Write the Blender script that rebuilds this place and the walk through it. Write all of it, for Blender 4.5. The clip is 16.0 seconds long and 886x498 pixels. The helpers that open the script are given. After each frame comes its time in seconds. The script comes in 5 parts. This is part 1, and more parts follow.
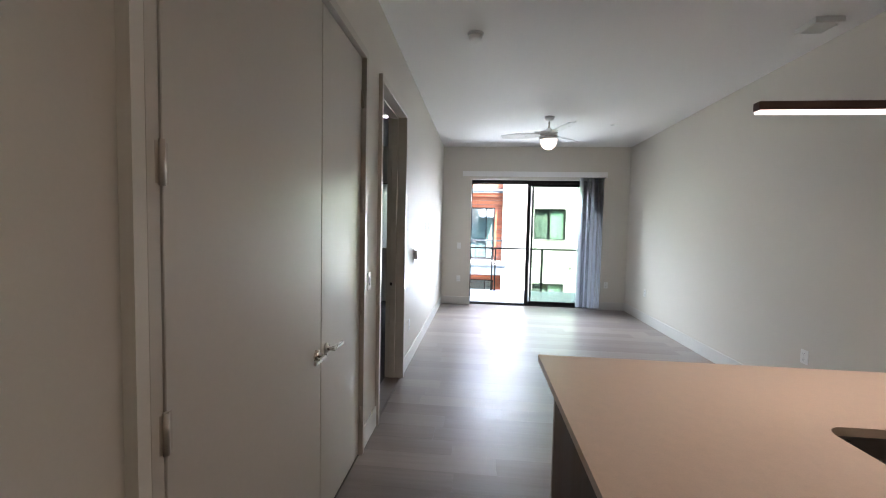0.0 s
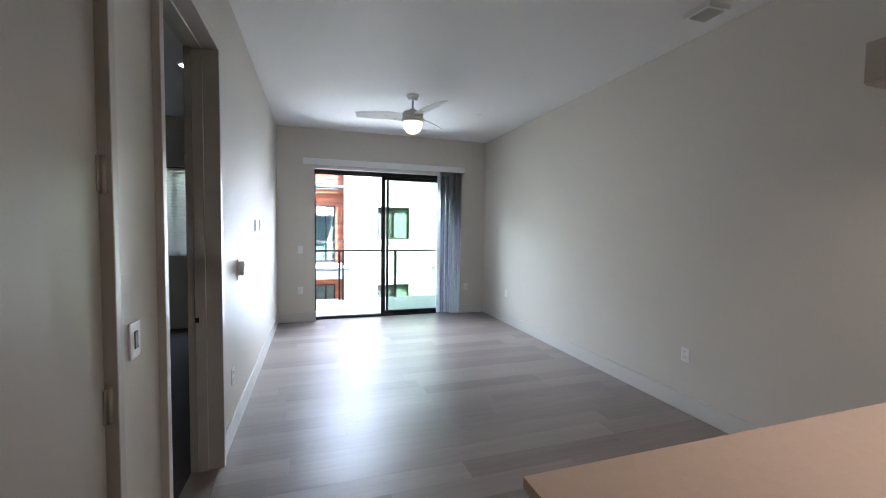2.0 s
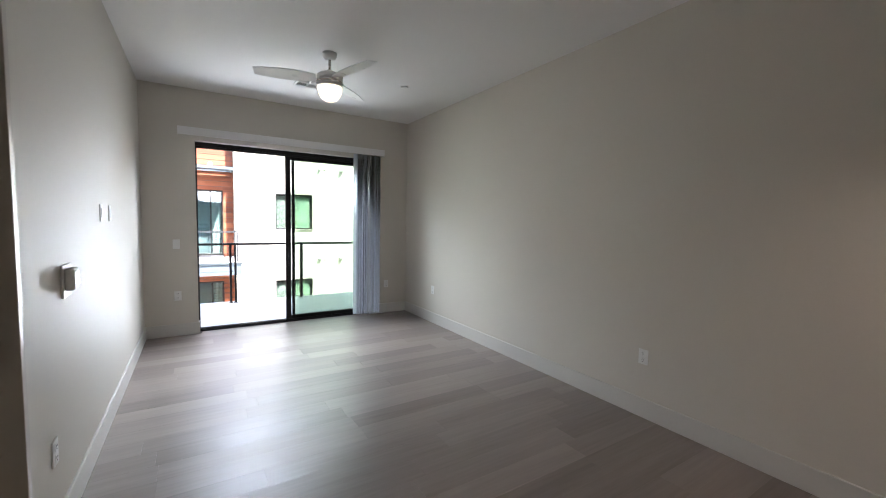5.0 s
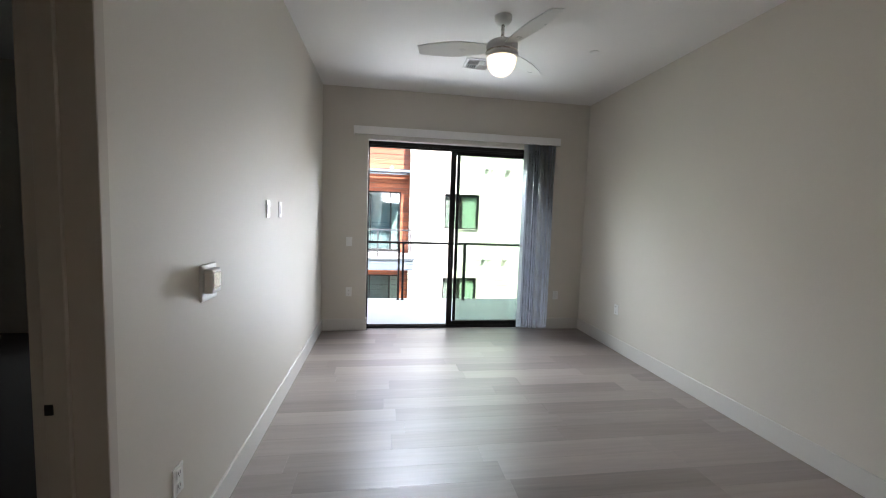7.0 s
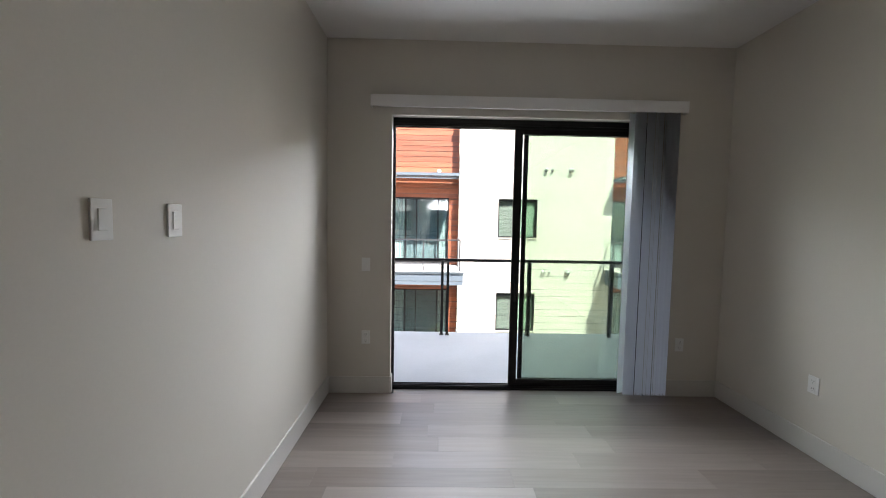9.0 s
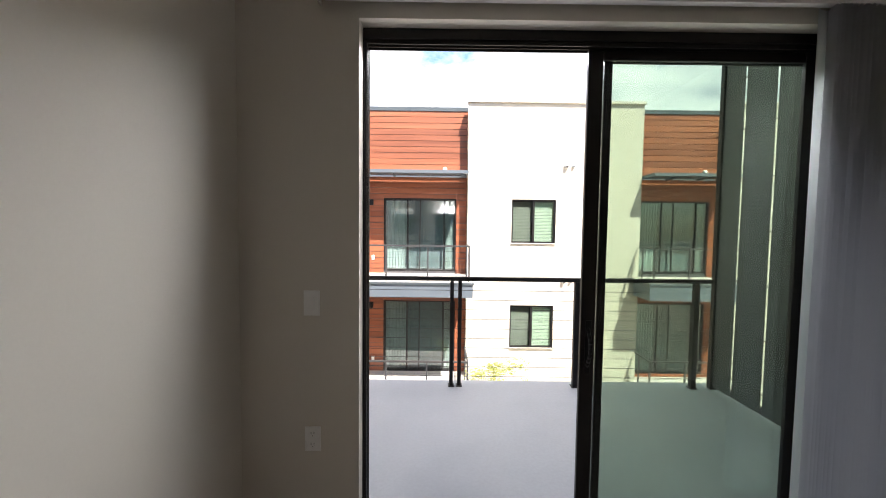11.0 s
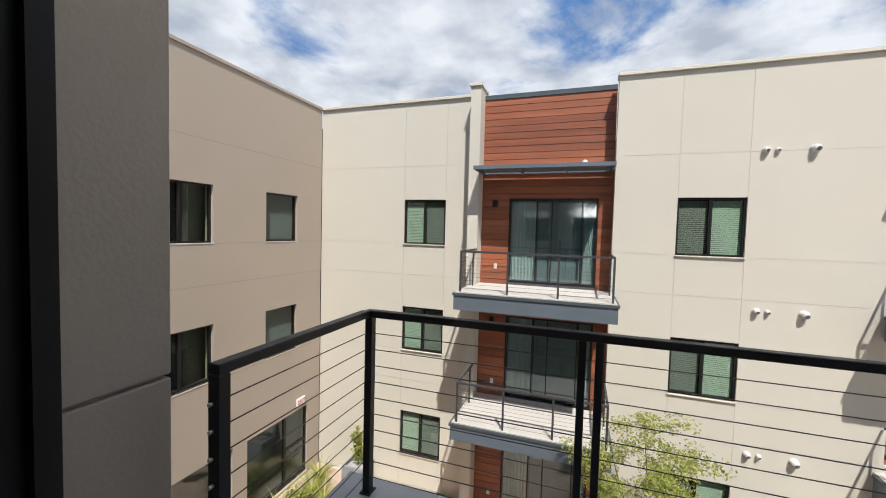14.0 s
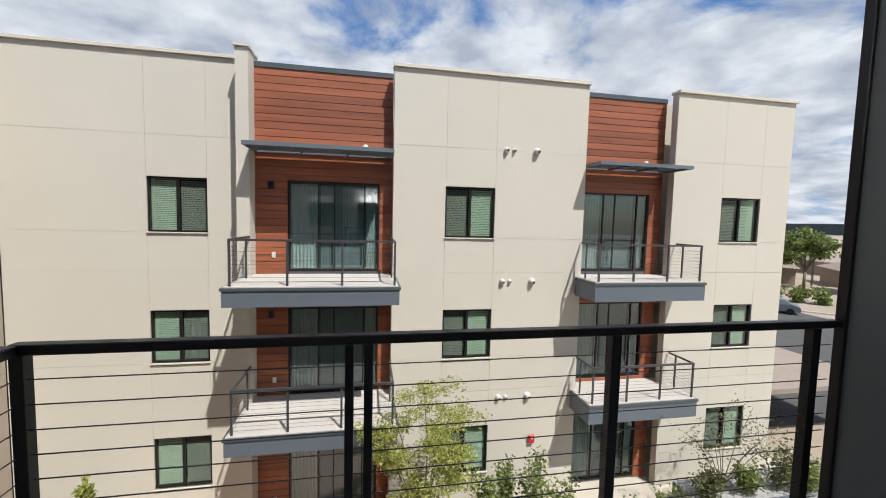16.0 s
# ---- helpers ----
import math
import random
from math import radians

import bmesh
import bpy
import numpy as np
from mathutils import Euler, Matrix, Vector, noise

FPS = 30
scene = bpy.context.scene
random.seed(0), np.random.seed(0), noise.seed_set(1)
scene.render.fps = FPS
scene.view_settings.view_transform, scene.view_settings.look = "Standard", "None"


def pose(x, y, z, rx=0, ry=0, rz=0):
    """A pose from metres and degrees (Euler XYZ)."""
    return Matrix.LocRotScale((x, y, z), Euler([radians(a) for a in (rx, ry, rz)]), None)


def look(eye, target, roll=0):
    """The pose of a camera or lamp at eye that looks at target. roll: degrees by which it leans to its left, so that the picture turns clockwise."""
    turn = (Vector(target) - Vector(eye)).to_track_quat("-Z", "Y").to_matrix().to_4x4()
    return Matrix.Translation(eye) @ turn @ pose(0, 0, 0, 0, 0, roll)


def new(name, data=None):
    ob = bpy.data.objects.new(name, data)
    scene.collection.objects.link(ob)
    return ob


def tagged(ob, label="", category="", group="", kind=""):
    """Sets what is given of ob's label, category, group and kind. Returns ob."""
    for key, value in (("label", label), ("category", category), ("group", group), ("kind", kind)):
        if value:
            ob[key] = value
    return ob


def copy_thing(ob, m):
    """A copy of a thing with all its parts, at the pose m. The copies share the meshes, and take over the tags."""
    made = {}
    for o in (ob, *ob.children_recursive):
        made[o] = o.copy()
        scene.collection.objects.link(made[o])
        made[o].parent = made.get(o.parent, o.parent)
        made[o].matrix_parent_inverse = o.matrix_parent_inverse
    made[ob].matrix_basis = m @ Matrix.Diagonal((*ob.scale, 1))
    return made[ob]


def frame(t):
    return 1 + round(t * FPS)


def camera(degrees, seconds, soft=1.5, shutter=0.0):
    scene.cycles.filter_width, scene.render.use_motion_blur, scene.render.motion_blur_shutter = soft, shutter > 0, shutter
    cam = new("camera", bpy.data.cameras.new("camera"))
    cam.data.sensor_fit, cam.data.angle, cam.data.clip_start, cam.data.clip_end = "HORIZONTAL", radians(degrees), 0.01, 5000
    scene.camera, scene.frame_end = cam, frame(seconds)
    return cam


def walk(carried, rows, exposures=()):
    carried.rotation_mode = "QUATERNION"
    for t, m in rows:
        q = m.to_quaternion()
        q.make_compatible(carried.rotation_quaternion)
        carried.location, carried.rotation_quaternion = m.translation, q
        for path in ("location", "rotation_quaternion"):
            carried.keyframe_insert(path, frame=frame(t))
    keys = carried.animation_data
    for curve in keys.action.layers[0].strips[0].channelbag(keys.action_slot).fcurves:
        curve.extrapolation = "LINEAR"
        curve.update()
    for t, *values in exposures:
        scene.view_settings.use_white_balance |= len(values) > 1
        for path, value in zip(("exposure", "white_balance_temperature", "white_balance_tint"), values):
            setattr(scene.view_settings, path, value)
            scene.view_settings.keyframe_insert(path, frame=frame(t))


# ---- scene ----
cam = camera(96.8, 16.0, 1.0)
PATH = [
    (0, (0.204, -0.191, 1.536), (0.015, 1.797, 1.427), 1.3),
    (0.5, (0.127, 0.006, 1.537), (0.251, 1.998, 1.416), 1.2),
    (1, (0.049, 0.263, 1.533), (0.368, 2.233, 1.408), 1.1),
    (1.5, (0.054, 0.627, 1.532), (0.51, 2.571, 1.423), 0.9),
    (2, (0.011, 0.929, 1.53), (0.628, 2.829, 1.433), 0.7),
    (2.5, (-0.043, 1.196, 1.561), (0.737, 3.035, 1.459), 0.5),
    (3, (-0.017, 1.439, 1.531), (0.905, 3.21, 1.42), 0.5),
    (3.5, (0.013, 1.594, 1.545), (1.056, 3.295, 1.413), 0.8),
    (3.7, (-0.001, 1.633, 1.54), (1.101, 3.297, 1.408), 0.9),
    (5.8, (0.045, 1.735, 1.54), (0.955, 3.515, 1.368), 1.9),
    (6, (0.082, 1.796, 1.543), (0.866, 3.626, 1.358), 1.9),
    (6.5, (0.136, 2.104, 1.546), (0.654, 4.027, 1.368), 2.0),
    (7, (0.235, 2.455, 1.529), (0.529, 4.427, 1.371), 1.9),
    (7.5, (0.368, 2.885, 1.552), (0.512, 4.875, 1.413), 1.6),
    (8, (0.388, 3.281, 1.553), (0.472, 5.275, 1.429), 1.4),
    (8.2, (0.39, 3.46, 1.556), (0.466, 5.456, 1.428), 1.3),
    (10.3, (0.425, 5.255, 1.552), (0.411, 7.251, 1.427), 1.0),
    (10.5, (0.427, 5.413, 1.551), (0.414, 7.409, 1.426), 1.0),
    (11, (0.392, 5.838, 1.545), (0.398, 7.835, 1.439), 0.7),
    (11.5, (0.425, 6.263, 1.552), (0.412, 8.26, 1.45), 0.8),
    (12, (0.499, 6.652, 1.552), (0.422, 8.648, 1.466), 0.8),
    (12.5, (0.463, 6.966, 1.566), (0.303, 8.958, 1.487), 1.4),
    (13, (0.437, 7.275, 1.551), (0.124, 9.249, 1.483), 1.32),
    (13.5, (0.468, 7.553, 1.54), (-0.059, 9.481, 1.469), 1.6),
    (14, (0.474, 7.662, 1.54), (-0.190, 9.547, 1.447), 1.52),
    (14.5, (0.461, 7.856, 1.556), (-0.182, 9.746, 1.433), 1.09),
    (15, (0.463, 7.980, 1.554), (0.041, 9.929, 1.407), 0.9),
    (15.5, (0.475, 8.058, 1.53), (0.421, 10.052, 1.381), 1.09),
    (16, (0.567, 8.007, 1.55), (0.942, 9.966, 1.407), 1.4),
]
walk(cam, [(t, look(eye, target, roll)) for t, eye, target, roll in PATH],
     [(0, 3.75, 5600, 10), (2, 3.55, 5350, 10), (3.5, 3.35, 5700, 10), (6.5, 3.1, 5850, 10), (7.5, 2.93, 5950, 10), (8, 2.65, 6000, 10), (10.5, 2.1, 6400, 13), (11, 1.85, 6550, 13), (11.5, 1.3, 6600, 14), (12, 0.52, 6600, 12), (12.5, 0.38, 6500, 10), (16, 0.22, 6200, 10)])

# ---- light: sky, sun, area lamps added at the sliding door to boost its daylight ----
SUN_TO = Vector((0.52, -1.0, 1.73)).normalized()
world = bpy.data.worlds.new("sky")
scene.world = world
world.use_nodes = True
sky = world.node_tree.nodes.new("ShaderNodeTexSky")
sky.sky_type, sky.sun_disc = "NISHITA", False
sky.sun_elevation = math.asin(SUN_TO.z)
sky.sun_rotation = math.atan2(SUN_TO.x, SUN_TO.y)
world.node_tree.links.new(sky.outputs[0], world.node_tree.nodes["Background"].inputs[0])
world.node_tree.nodes["Background"].inputs[1].default_value = 0.085


def lamp(name, kind, energy, color, m, **sizes):
    data = bpy.data.lights.new(name, kind)
    data.energy, data.color = energy, color
    for key, value in sizes.items():
        if key == "angle":
            data.angle = value
        elif key == "size":
            data.shape, data.size = "RECTANGLE", value
        elif key == "size_y":
            data.size_y = value
        elif key == "radius":
            data.shadow_soft_size = value
        elif key == "spread":
            data.spread = value
    ob = new(name, data)
    ob.matrix_world = m
    return ob


lamp("sun", "SUN", 4.6, (1.0, 0.95, 0.87), look((0, 0, 40), Vector((0, 0, 40)) - SUN_TO), angle=radians(0.55))


def daylight(name, energy, x, z, size, bearing, rise, spread, y=7.776):
    """Area lamp added at the sliding door for sky and court light, in one direction: bearing to +x and rise, in
    degrees.
    """
    b, r = radians(bearing), radians(rise)
    way = Vector((math.sin(b) * math.cos(r), -math.cos(b) * math.cos(r), math.sin(r)))
    lamp(name, "AREA", energy, (0.96, 0.978, 1.0), look((x, y, z), Vector((x, y, z)) + way), size=size[0], size_y=size[1], spread=radians(spread))


daylight("door_daylight", 39, 1.17, 2.75, (2.0, 0.4), -3, -2, 142, 8.2)
daylight("door_daylight_left", 0.13, 0.07, 1.25, (0.09, 2.3), -18, 7, 33)
daylight("door_daylight_deep", 0.15, 0.07, 1.25, (0.09, 2.3), -11, 5, 20)
daylight("door_daylight_right", 0.4, 1.35, 1.25, (1.3, 2.2), 40, 0, 76)
daylight("door_daylight_up", 0.48, 1.05, 2.2, (2.0, 0.4), 0, 38, 70)
daylight("door_daylight_down", 0.12, 1.05, 0.6, (2.0, 0.8), 0, -37, 68)
# area lamp added outside the bedroom window, standing in for its daylight
lamp("bedroom_daylight", "AREA", 1.8, (0.93, 0.97, 1.0), look((-2.1, 8.15, 2.66), (-2.1, 5.2, 0.9)), size=1.5, size_y=0.25)

# ---- materials ----


def nodes_of(name):
    m = bpy.data.materials.new(name)
    m.use_nodes = True
    return m, m.node_tree.nodes, m.node_tree.links, m.node_tree.nodes["Principled BSDF"]


def surface(name, color, rough=0.6, vary=0.06, scale=3.0, fine=60.0, bump=0.15, depth=0.004, metal=0.0, spec=0.5, stretch=(1, 1, 1), random_tint=0.0, rough_vary=0.1, stain=None, stain_amount=0.0):
    """Painted or mineral surface: two scales of colour variation, fine relief, uneven gloss."""
    m, n, l, p = nodes_of(name)
    co = n.new("ShaderNodeTexCoord")
    mp = n.new("ShaderNodeMapping")
    mp.inputs["Scale"].default_value = stretch
    geo = n.new("ShaderNodeNewGeometry")
    l.new(geo.outputs["Position"], mp.inputs["Vector"])
    big = n.new("ShaderNodeTexNoise")
    big.inputs["Scale"].default_value, big.inputs["Detail"].default_value = scale, 5
    small = n.new("ShaderNodeTexNoise")
    small.inputs["Scale"].default_value, small.inputs["Detail"].default_value = fine, 3
    l.new(mp.outputs[0], big.inputs["Vector"])
    l.new(mp.outputs[0], small.inputs["Vector"])
    add = n.new("ShaderNodeMath")
    add.operation = "ADD"
    l.new(big.outputs[0], add.inputs[0])
    l.new(small.outputs[0], add.inputs[1])
    if random_tint:
        info = n.new("ShaderNodeObjectInfo")
        ma = n.new("ShaderNodeMath")
        ma.operation = "MULTIPLY_ADD"
        l.new(info.outputs["Random"], ma.inputs[0])
        ma.inputs[1].default_value = random_tint
        l.new(add.outputs[0], ma.inputs[2])
        out = ma.outputs[0]
        mid = 1.0 + random_tint / 2
    else:
        out, mid = add.outputs[0], 1.0
    ramp = n.new("ShaderNodeMapRange")
    ramp.inputs[1].default_value, ramp.inputs[2].default_value = mid - 0.4 - random_tint / 2, mid + 0.4 + random_tint / 2
    ramp.inputs[3].default_value, ramp.inputs[4].default_value = 1 - vary, 1 + vary
    l.new(out, ramp.inputs[0])
    mul = n.new("ShaderNodeVectorMath")
    mul.operation = "SCALE"
    mul.inputs[0].default_value = color
    l.new(ramp.outputs[0], mul.inputs["Scale"])
    col = mul.outputs[0]
    if stain:
        st = n.new("ShaderNodeTexNoise")
        st.inputs["Scale"].default_value, st.inputs["Detail"].default_value = scale * 0.45, 7
        l.new(mp.outputs[0], st.inputs["Vector"])
        sr = n.new("ShaderNodeMapRange")
        sr.inputs[1].default_value, sr.inputs[2].default_value, sr.inputs[3].default_value, sr.inputs[4].default_value = 0.5, 0.75, 0, stain_amount
        l.new(st.outputs[0], sr.inputs[0])
        mx = n.new("ShaderNodeMix")
        mx.data_type = "RGBA"
        l.new(sr.outputs[0], mx.inputs[0])
        l.new(col, mx.inputs[6])
        mx.inputs[7].default_value = (*stain, 1)
        col = mx.outputs[2]
    l.new(col, p.inputs["Base Color"])
    rr = n.new("ShaderNodeMapRange")
    rr.inputs[1].default_value, rr.inputs[2].default_value = 0.3, 0.7
    rr.inputs[3].default_value, rr.inputs[4].default_value = max(0.02, rough - rough_vary), min(1, rough + rough_vary)
    l.new(big.outputs[0], rr.inputs[0])
    l.new(rr.outputs[0], p.inputs["Roughness"])
    p.inputs["Metallic"].default_value = metal
    p.inputs["Specular IOR Level"].default_value = spec
    if bump:
        b = n.new("ShaderNodeBump")
        b.inputs["Strength"].default_value, b.inputs["Distance"].default_value = bump, depth
        l.new(small.outputs[0], b.inputs["Height"])
        l.new(b.outputs[0], p.inputs["Normal"])
    return m


def wood(name, color, dark, rough, along, ring=9.0, grain=70.0, tint=0.5, bump=0.15, spec=0.5):
    """Boards with grain stretched along one axis ('x' or 'z'); each board takes its own tone."""
    m, n, l, p = nodes_of(name)
    geo = n.new("ShaderNodeNewGeometry")
    info = n.new("ShaderNodeObjectInfo")
    jump = n.new("ShaderNodeVectorMath")
    jump.operation = "SCALE"
    jump.inputs[0].default_value = (31.0, 17.0, 23.0)
    l.new(info.outputs["Random"], jump.inputs["Scale"])
    off = n.new("ShaderNodeVectorMath")
    l.new(geo.outputs["Position"], off.inputs[0])
    l.new(jump.outputs[0], off.inputs[1])
    mp = n.new("ShaderNodeMapping")
    mp.inputs["Scale"].default_value = {"x": (0.06, 1, 1), "z": (1, 1, 0.06)}[along]
    l.new(off.outputs[0], mp.inputs["Vector"])
    g1 = n.new("ShaderNodeTexNoise")
    g1.inputs["Scale"].default_value, g1.inputs["Detail"].default_value, g1.inputs["Distortion"].default_value = ring, 6, 0.6
    g2 = n.new("ShaderNodeTexNoise")
    g2.inputs["Scale"].default_value, g2.inputs["Detail"].default_value = grain, 4
    l.new(mp.outputs[0], g1.inputs["Vector"])
    l.new(mp.outputs[0], g2.inputs["Vector"])
    s = n.new("ShaderNodeMath")
    s.operation = "MULTIPLY_ADD"
    s.inputs[1].default_value = 0.45
    l.new(g2.outputs[0], s.inputs[0])
    l.new(g1.outputs[0], s.inputs[2])
    s2 = n.new("ShaderNodeMath")
    s2.operation = "MULTIPLY_ADD"
    s2.inputs[1].default_value = tint
    l.new(info.outputs["Random"], s2.inputs[0])
    l.new(s.outputs[0], s2.inputs[2])
    r = n.new("ShaderNodeMapRange")
    r.inputs[1].default_value, r.inputs[2].default_value = 0.45, 1.0 + tint
    l.new(s2.outputs[0], r.inputs[0])
    mx = n.new("ShaderNodeMix")
    mx.data_type = "RGBA"
    l.new(r.outputs[0], mx.inputs[0])
    mx.inputs[6].default_value, mx.inputs[7].default_value = (*dark, 1), (*color, 1)
    l.new(mx.outputs[2], p.inputs["Base Color"])
    rr = n.new("ShaderNodeMapRange")
    rr.inputs[1].default_value, rr.inputs[2].default_value = 0.3, 0.7
    rr.inputs[3].default_value, rr.inputs[4].default_value = rough - 0.06, rough + 0.08
    l.new(g1.outputs[0], rr.inputs[0])
    l.new(rr.outputs[0], p.inputs["Roughness"])
    p.inputs["Specular IOR Level"].default_value = spec
    b = n.new("ShaderNodeBump")
    b.inputs["Strength"].default_value, b.inputs["Distance"].default_value = bump, 0.002
    l.new(g2.outputs[0], b.inputs["Height"])
    l.new(b.outputs[0], p.inputs["Normal"])
    return m


def glass(name, tint, gloss=0.12, rough=0.0):
    """Thin pane: tinted see-through with a mirror share that grows at grazing angles."""
    m, n, l, p = nodes_of(name)
    n.remove(p)
    tr = n.new("ShaderNodeBsdfTransparent")
    tr.inputs[0].default_value = (*tint, 1)
    gl = n.new("ShaderNodeBsdfGlossy")
    gl.inputs["Roughness"].default_value = rough
    lw = n.new("ShaderNodeLayerWeight")
    lw.inputs[0].default_value = 0.5
    fr = n.new("ShaderNodeMath")
    fr.operation = "POWER"
    fr.inputs[1].default_value = 4.5
    l.new(lw.outputs["Facing"], fr.inputs[0])
    ad = n.new("ShaderNodeMath")
    ad.operation, ad.use_clamp = "ADD", True
    ad.inputs[1].default_value = gloss
    l.new(fr.outputs[0], ad.inputs[0])
    mx = n.new("ShaderNodeMixShader")
    l.new(ad.outputs[0], mx.inputs[0])
    l.new(tr.outputs[0], mx.inputs[1])
    l.new(gl.outputs[0], mx.inputs[2])
    l.new(mx.outputs[0], n["Material Output"].inputs[0])
    return m


def glow(name, color, strength):
    m, n, l, p = nodes_of(name)
    p.inputs["Base Color"].default_value = (*color, 1)
    p.inputs["Emission Color"].default_value = (*color, 1)
    p.inputs["Emission Strength"].default_value = strength
    return m


M_WALL = surface("greige_wall_paint", (0.645, 0.612, 0.548), 0.58, 0.02, 0.7, 110, 0.10, 0.0015, rough_vary=0.0, spec=0.4)
M_DOOR = surface("greige_satin_enamel", (0.52, 0.478, 0.418), 0.29, 0.02, 1.2, 40, 0.04, 0.001, rough_vary=0.0)
M_CEIL = surface("white_ceiling_paint", (0.82, 0.81, 0.79), 0.7, 0.02, 0.8, 120, 0.12, 0.0015)
M_BASE = surface("baseboard_enamel", (0.62, 0.605, 0.57), 0.38, 0.02, 2, 50, 0.03, 0.001)
M_PLANK = wood("grey_vinyl_plank", (0.35, 0.297, 0.264), (0.155, 0.128, 0.112), 0.36, "x", 4, 40, 0.45, 0.04, 0.6)
M_SUBFLOOR = surface("dark_underlay", (0.14, 0.125, 0.115), 0.9)
M_WHITE = surface("white_plastic", (0.80, 0.80, 0.78), 0.35, 0.015, 8, 200, 0.02, 0.0005)
M_DIAL = surface("dark_grey_plastic", (0.10, 0.10, 0.105), 0.3, 0.05, 20, 200, 0.02)
M_STEEL = surface("brushed_nickel", (0.62, 0.58, 0.52), 0.28, 0.04, 30, 400, 0.06, 0.0004, metal=1.0)
M_CHROME = surface("polished_chrome", (0.80, 0.78, 0.76), 0.07, 0.02, 30, 300, 0.0, metal=1.0, rough_vary=0.02)
M_HINGE = surface("satin_nickel_hinge", (0.50, 0.45, 0.39), 0.38, 0.05, 30, 300, 0.05, metal=0.8)
M_BLACK = surface("black_powder_coat", (0.009, 0.009, 0.010), 0.42, 0.15, 12, 260, 0.08, 0.0006, spec=0.3)
M_BRONZE = surface("dark_bronze_aluminium", (0.014, 0.013, 0.013), 0.4, 0.1, 10, 200, 0.0, spec=0.3)
M_COUNTER = surface("sand_quartz_counter", (0.60, 0.47, 0.36), 0.34, 0.06, 25, 240, 0.02, 0.0004, rough_vary=0.04)
M_CAB = wood("dark_cabinet_veneer", (0.13, 0.085, 0.06), (0.06, 0.04, 0.03), 0.45, "z", 8, 60, 0.1)
M_PANEL = surface("taupe_end_panel", (0.42, 0.38, 0.33), 0.45, 0.04, 4, 60, 0.05)
M_SINK = surface("sink_steel", (0.30, 0.28, 0.26), 0.35, 0.05, 20, 200, 0.05, metal=1.0)
M_PENDANT = surface("bronze_pendant", (0.10, 0.055, 0.04), 0.4, 0.1, 15, 150, 0.05, metal=0.3)
M_LED = glow("warm_led_strip", (1.0, 0.70, 0.56), 0.22)
M_GLOBE = glow("frosted_fan_globe", (1.0, 0.80, 0.50), 0.24)
M_SPOT = glow("recessed_light_lens", (1.0, 0.92, 0.8), 6)
M_VALANCE = surface("white_vinyl_valance", (0.82, 0.81, 0.80), 0.45, 0.02, 4, 120, 0.03)
M_GLASS = glass("green_tinted_glass", (0.68, 0.75, 0.675), 0.09)
M_CONC = surface("sealed_balcony_concrete", (0.40, 0.41, 0.43), 0.55, 0.08, 2.2, 45, 0.2, 0.002, stain=(0.30, 0.31, 0.33), stain_amount=0.5)
M_STUCCO = surface("cream_stucco", (0.575, 0.54, 0.46), 0.9, 0.05, 0.5, 70, 0.35, 0.004, random_tint=0.25, stain=(0.53, 0.475, 0.40), stain_amount=0.35)
M_TAN = surface("tan_stucco", (0.41, 0.345, 0.28), 0.9, 0.05, 0.5, 70, 0.35, 0.004, random_tint=0.2, stain=(0.36, 0.30, 0.24), stain_amount=0.4)
M_GREYST = surface("grey_brown_stucco", (0.265, 0.232, 0.205), 0.92, 0.06, 0.8, 60, 0.5, 0.005, stain=(0.21, 0.183, 0.163), stain_amount=0.6)
M_SCREEN = surface("charcoal_screen_board", (0.085, 0.092, 0.095), 0.7, 0.03, 1.2, 60, 0.0, 0.001)
M_JOINT = surface("joint_shadow_backing", (0.54, 0.49, 0.41), 0.95, 0.05)
M_COPING = surface("cream_metal_coping", (0.60, 0.56, 0.475), 0.5, 0.03, 2, 60, 0.03)
M_FLASH = surface("charcoal_flashing", (0.07, 0.085, 0.095), 0.45, 0.08, 3, 80, 0.05)
M_SIDING = wood("red_brown_siding", (0.42, 0.135, 0.06), (0.15, 0.045, 0.022), 0.5, "x", 9, 80, 0.5, 0.2)
M_SLAB = surface("balcony_slab_concrete", (0.52, 0.49, 0.45), 0.8, 0.06, 1.5, 40, 0.2)
M_FASCIA = surface("blue_grey_fascia_steel", (0.115, 0.14, 0.165), 0.5, 0.05, 2, 60, 0.05)
M_RAILGREY = surface("dark_grey_rail_paint", (0.055, 0.055, 0.058), 0.4, 0.1, 8, 120, 0.05)
M_CABLE = surface("dark_steel_cable", (0.07, 0.07, 0.075), 0.35, 0.1, 50, 400, 0.1, metal=0.6)
M_FARGLASS = glass("dark_window_glass", (0.70, 0.79, 0.72), 0.05)
M_SCREENGLASS = glass("screened_window_glass", (0.52, 0.56, 0.53), 0.04)
M_SLIDEGLASS = glass("slider_glass", (0.68, 0.75, 0.755), 0.10)
M_SLAT = surface("white_blind_slat", (0.64, 0.69, 0.63), 0.55, 0.04, 4, 60, 0.03)
M_CURTAIN = surface("pale_green_curtain", (0.62, 0.68, 0.64), 0.8, 0.06, 3, 80, 0.1, stretch=(1, 1, 0.1))
# grey of reflected sky as a colour, for the wing's small windows
M_SKY_SHEET = surface("blue_grey_sky_sheet", (0.52, 0.56, 0.57), 0.85, 0.03, 2, 200, 0.05)
M_VANE = surface("grey_green_vertical_vane", (0.27, 0.33, 0.33), 0.7, 0.05, 3, 90, 0.05, stretch=(1, 1, 0.1))
# room darkness put into the colour, for sheets behind the far glass
M_DARKROOM = surface("unlit_room_dark", (0.10, 0.105, 0.11), 0.9, 0.05)
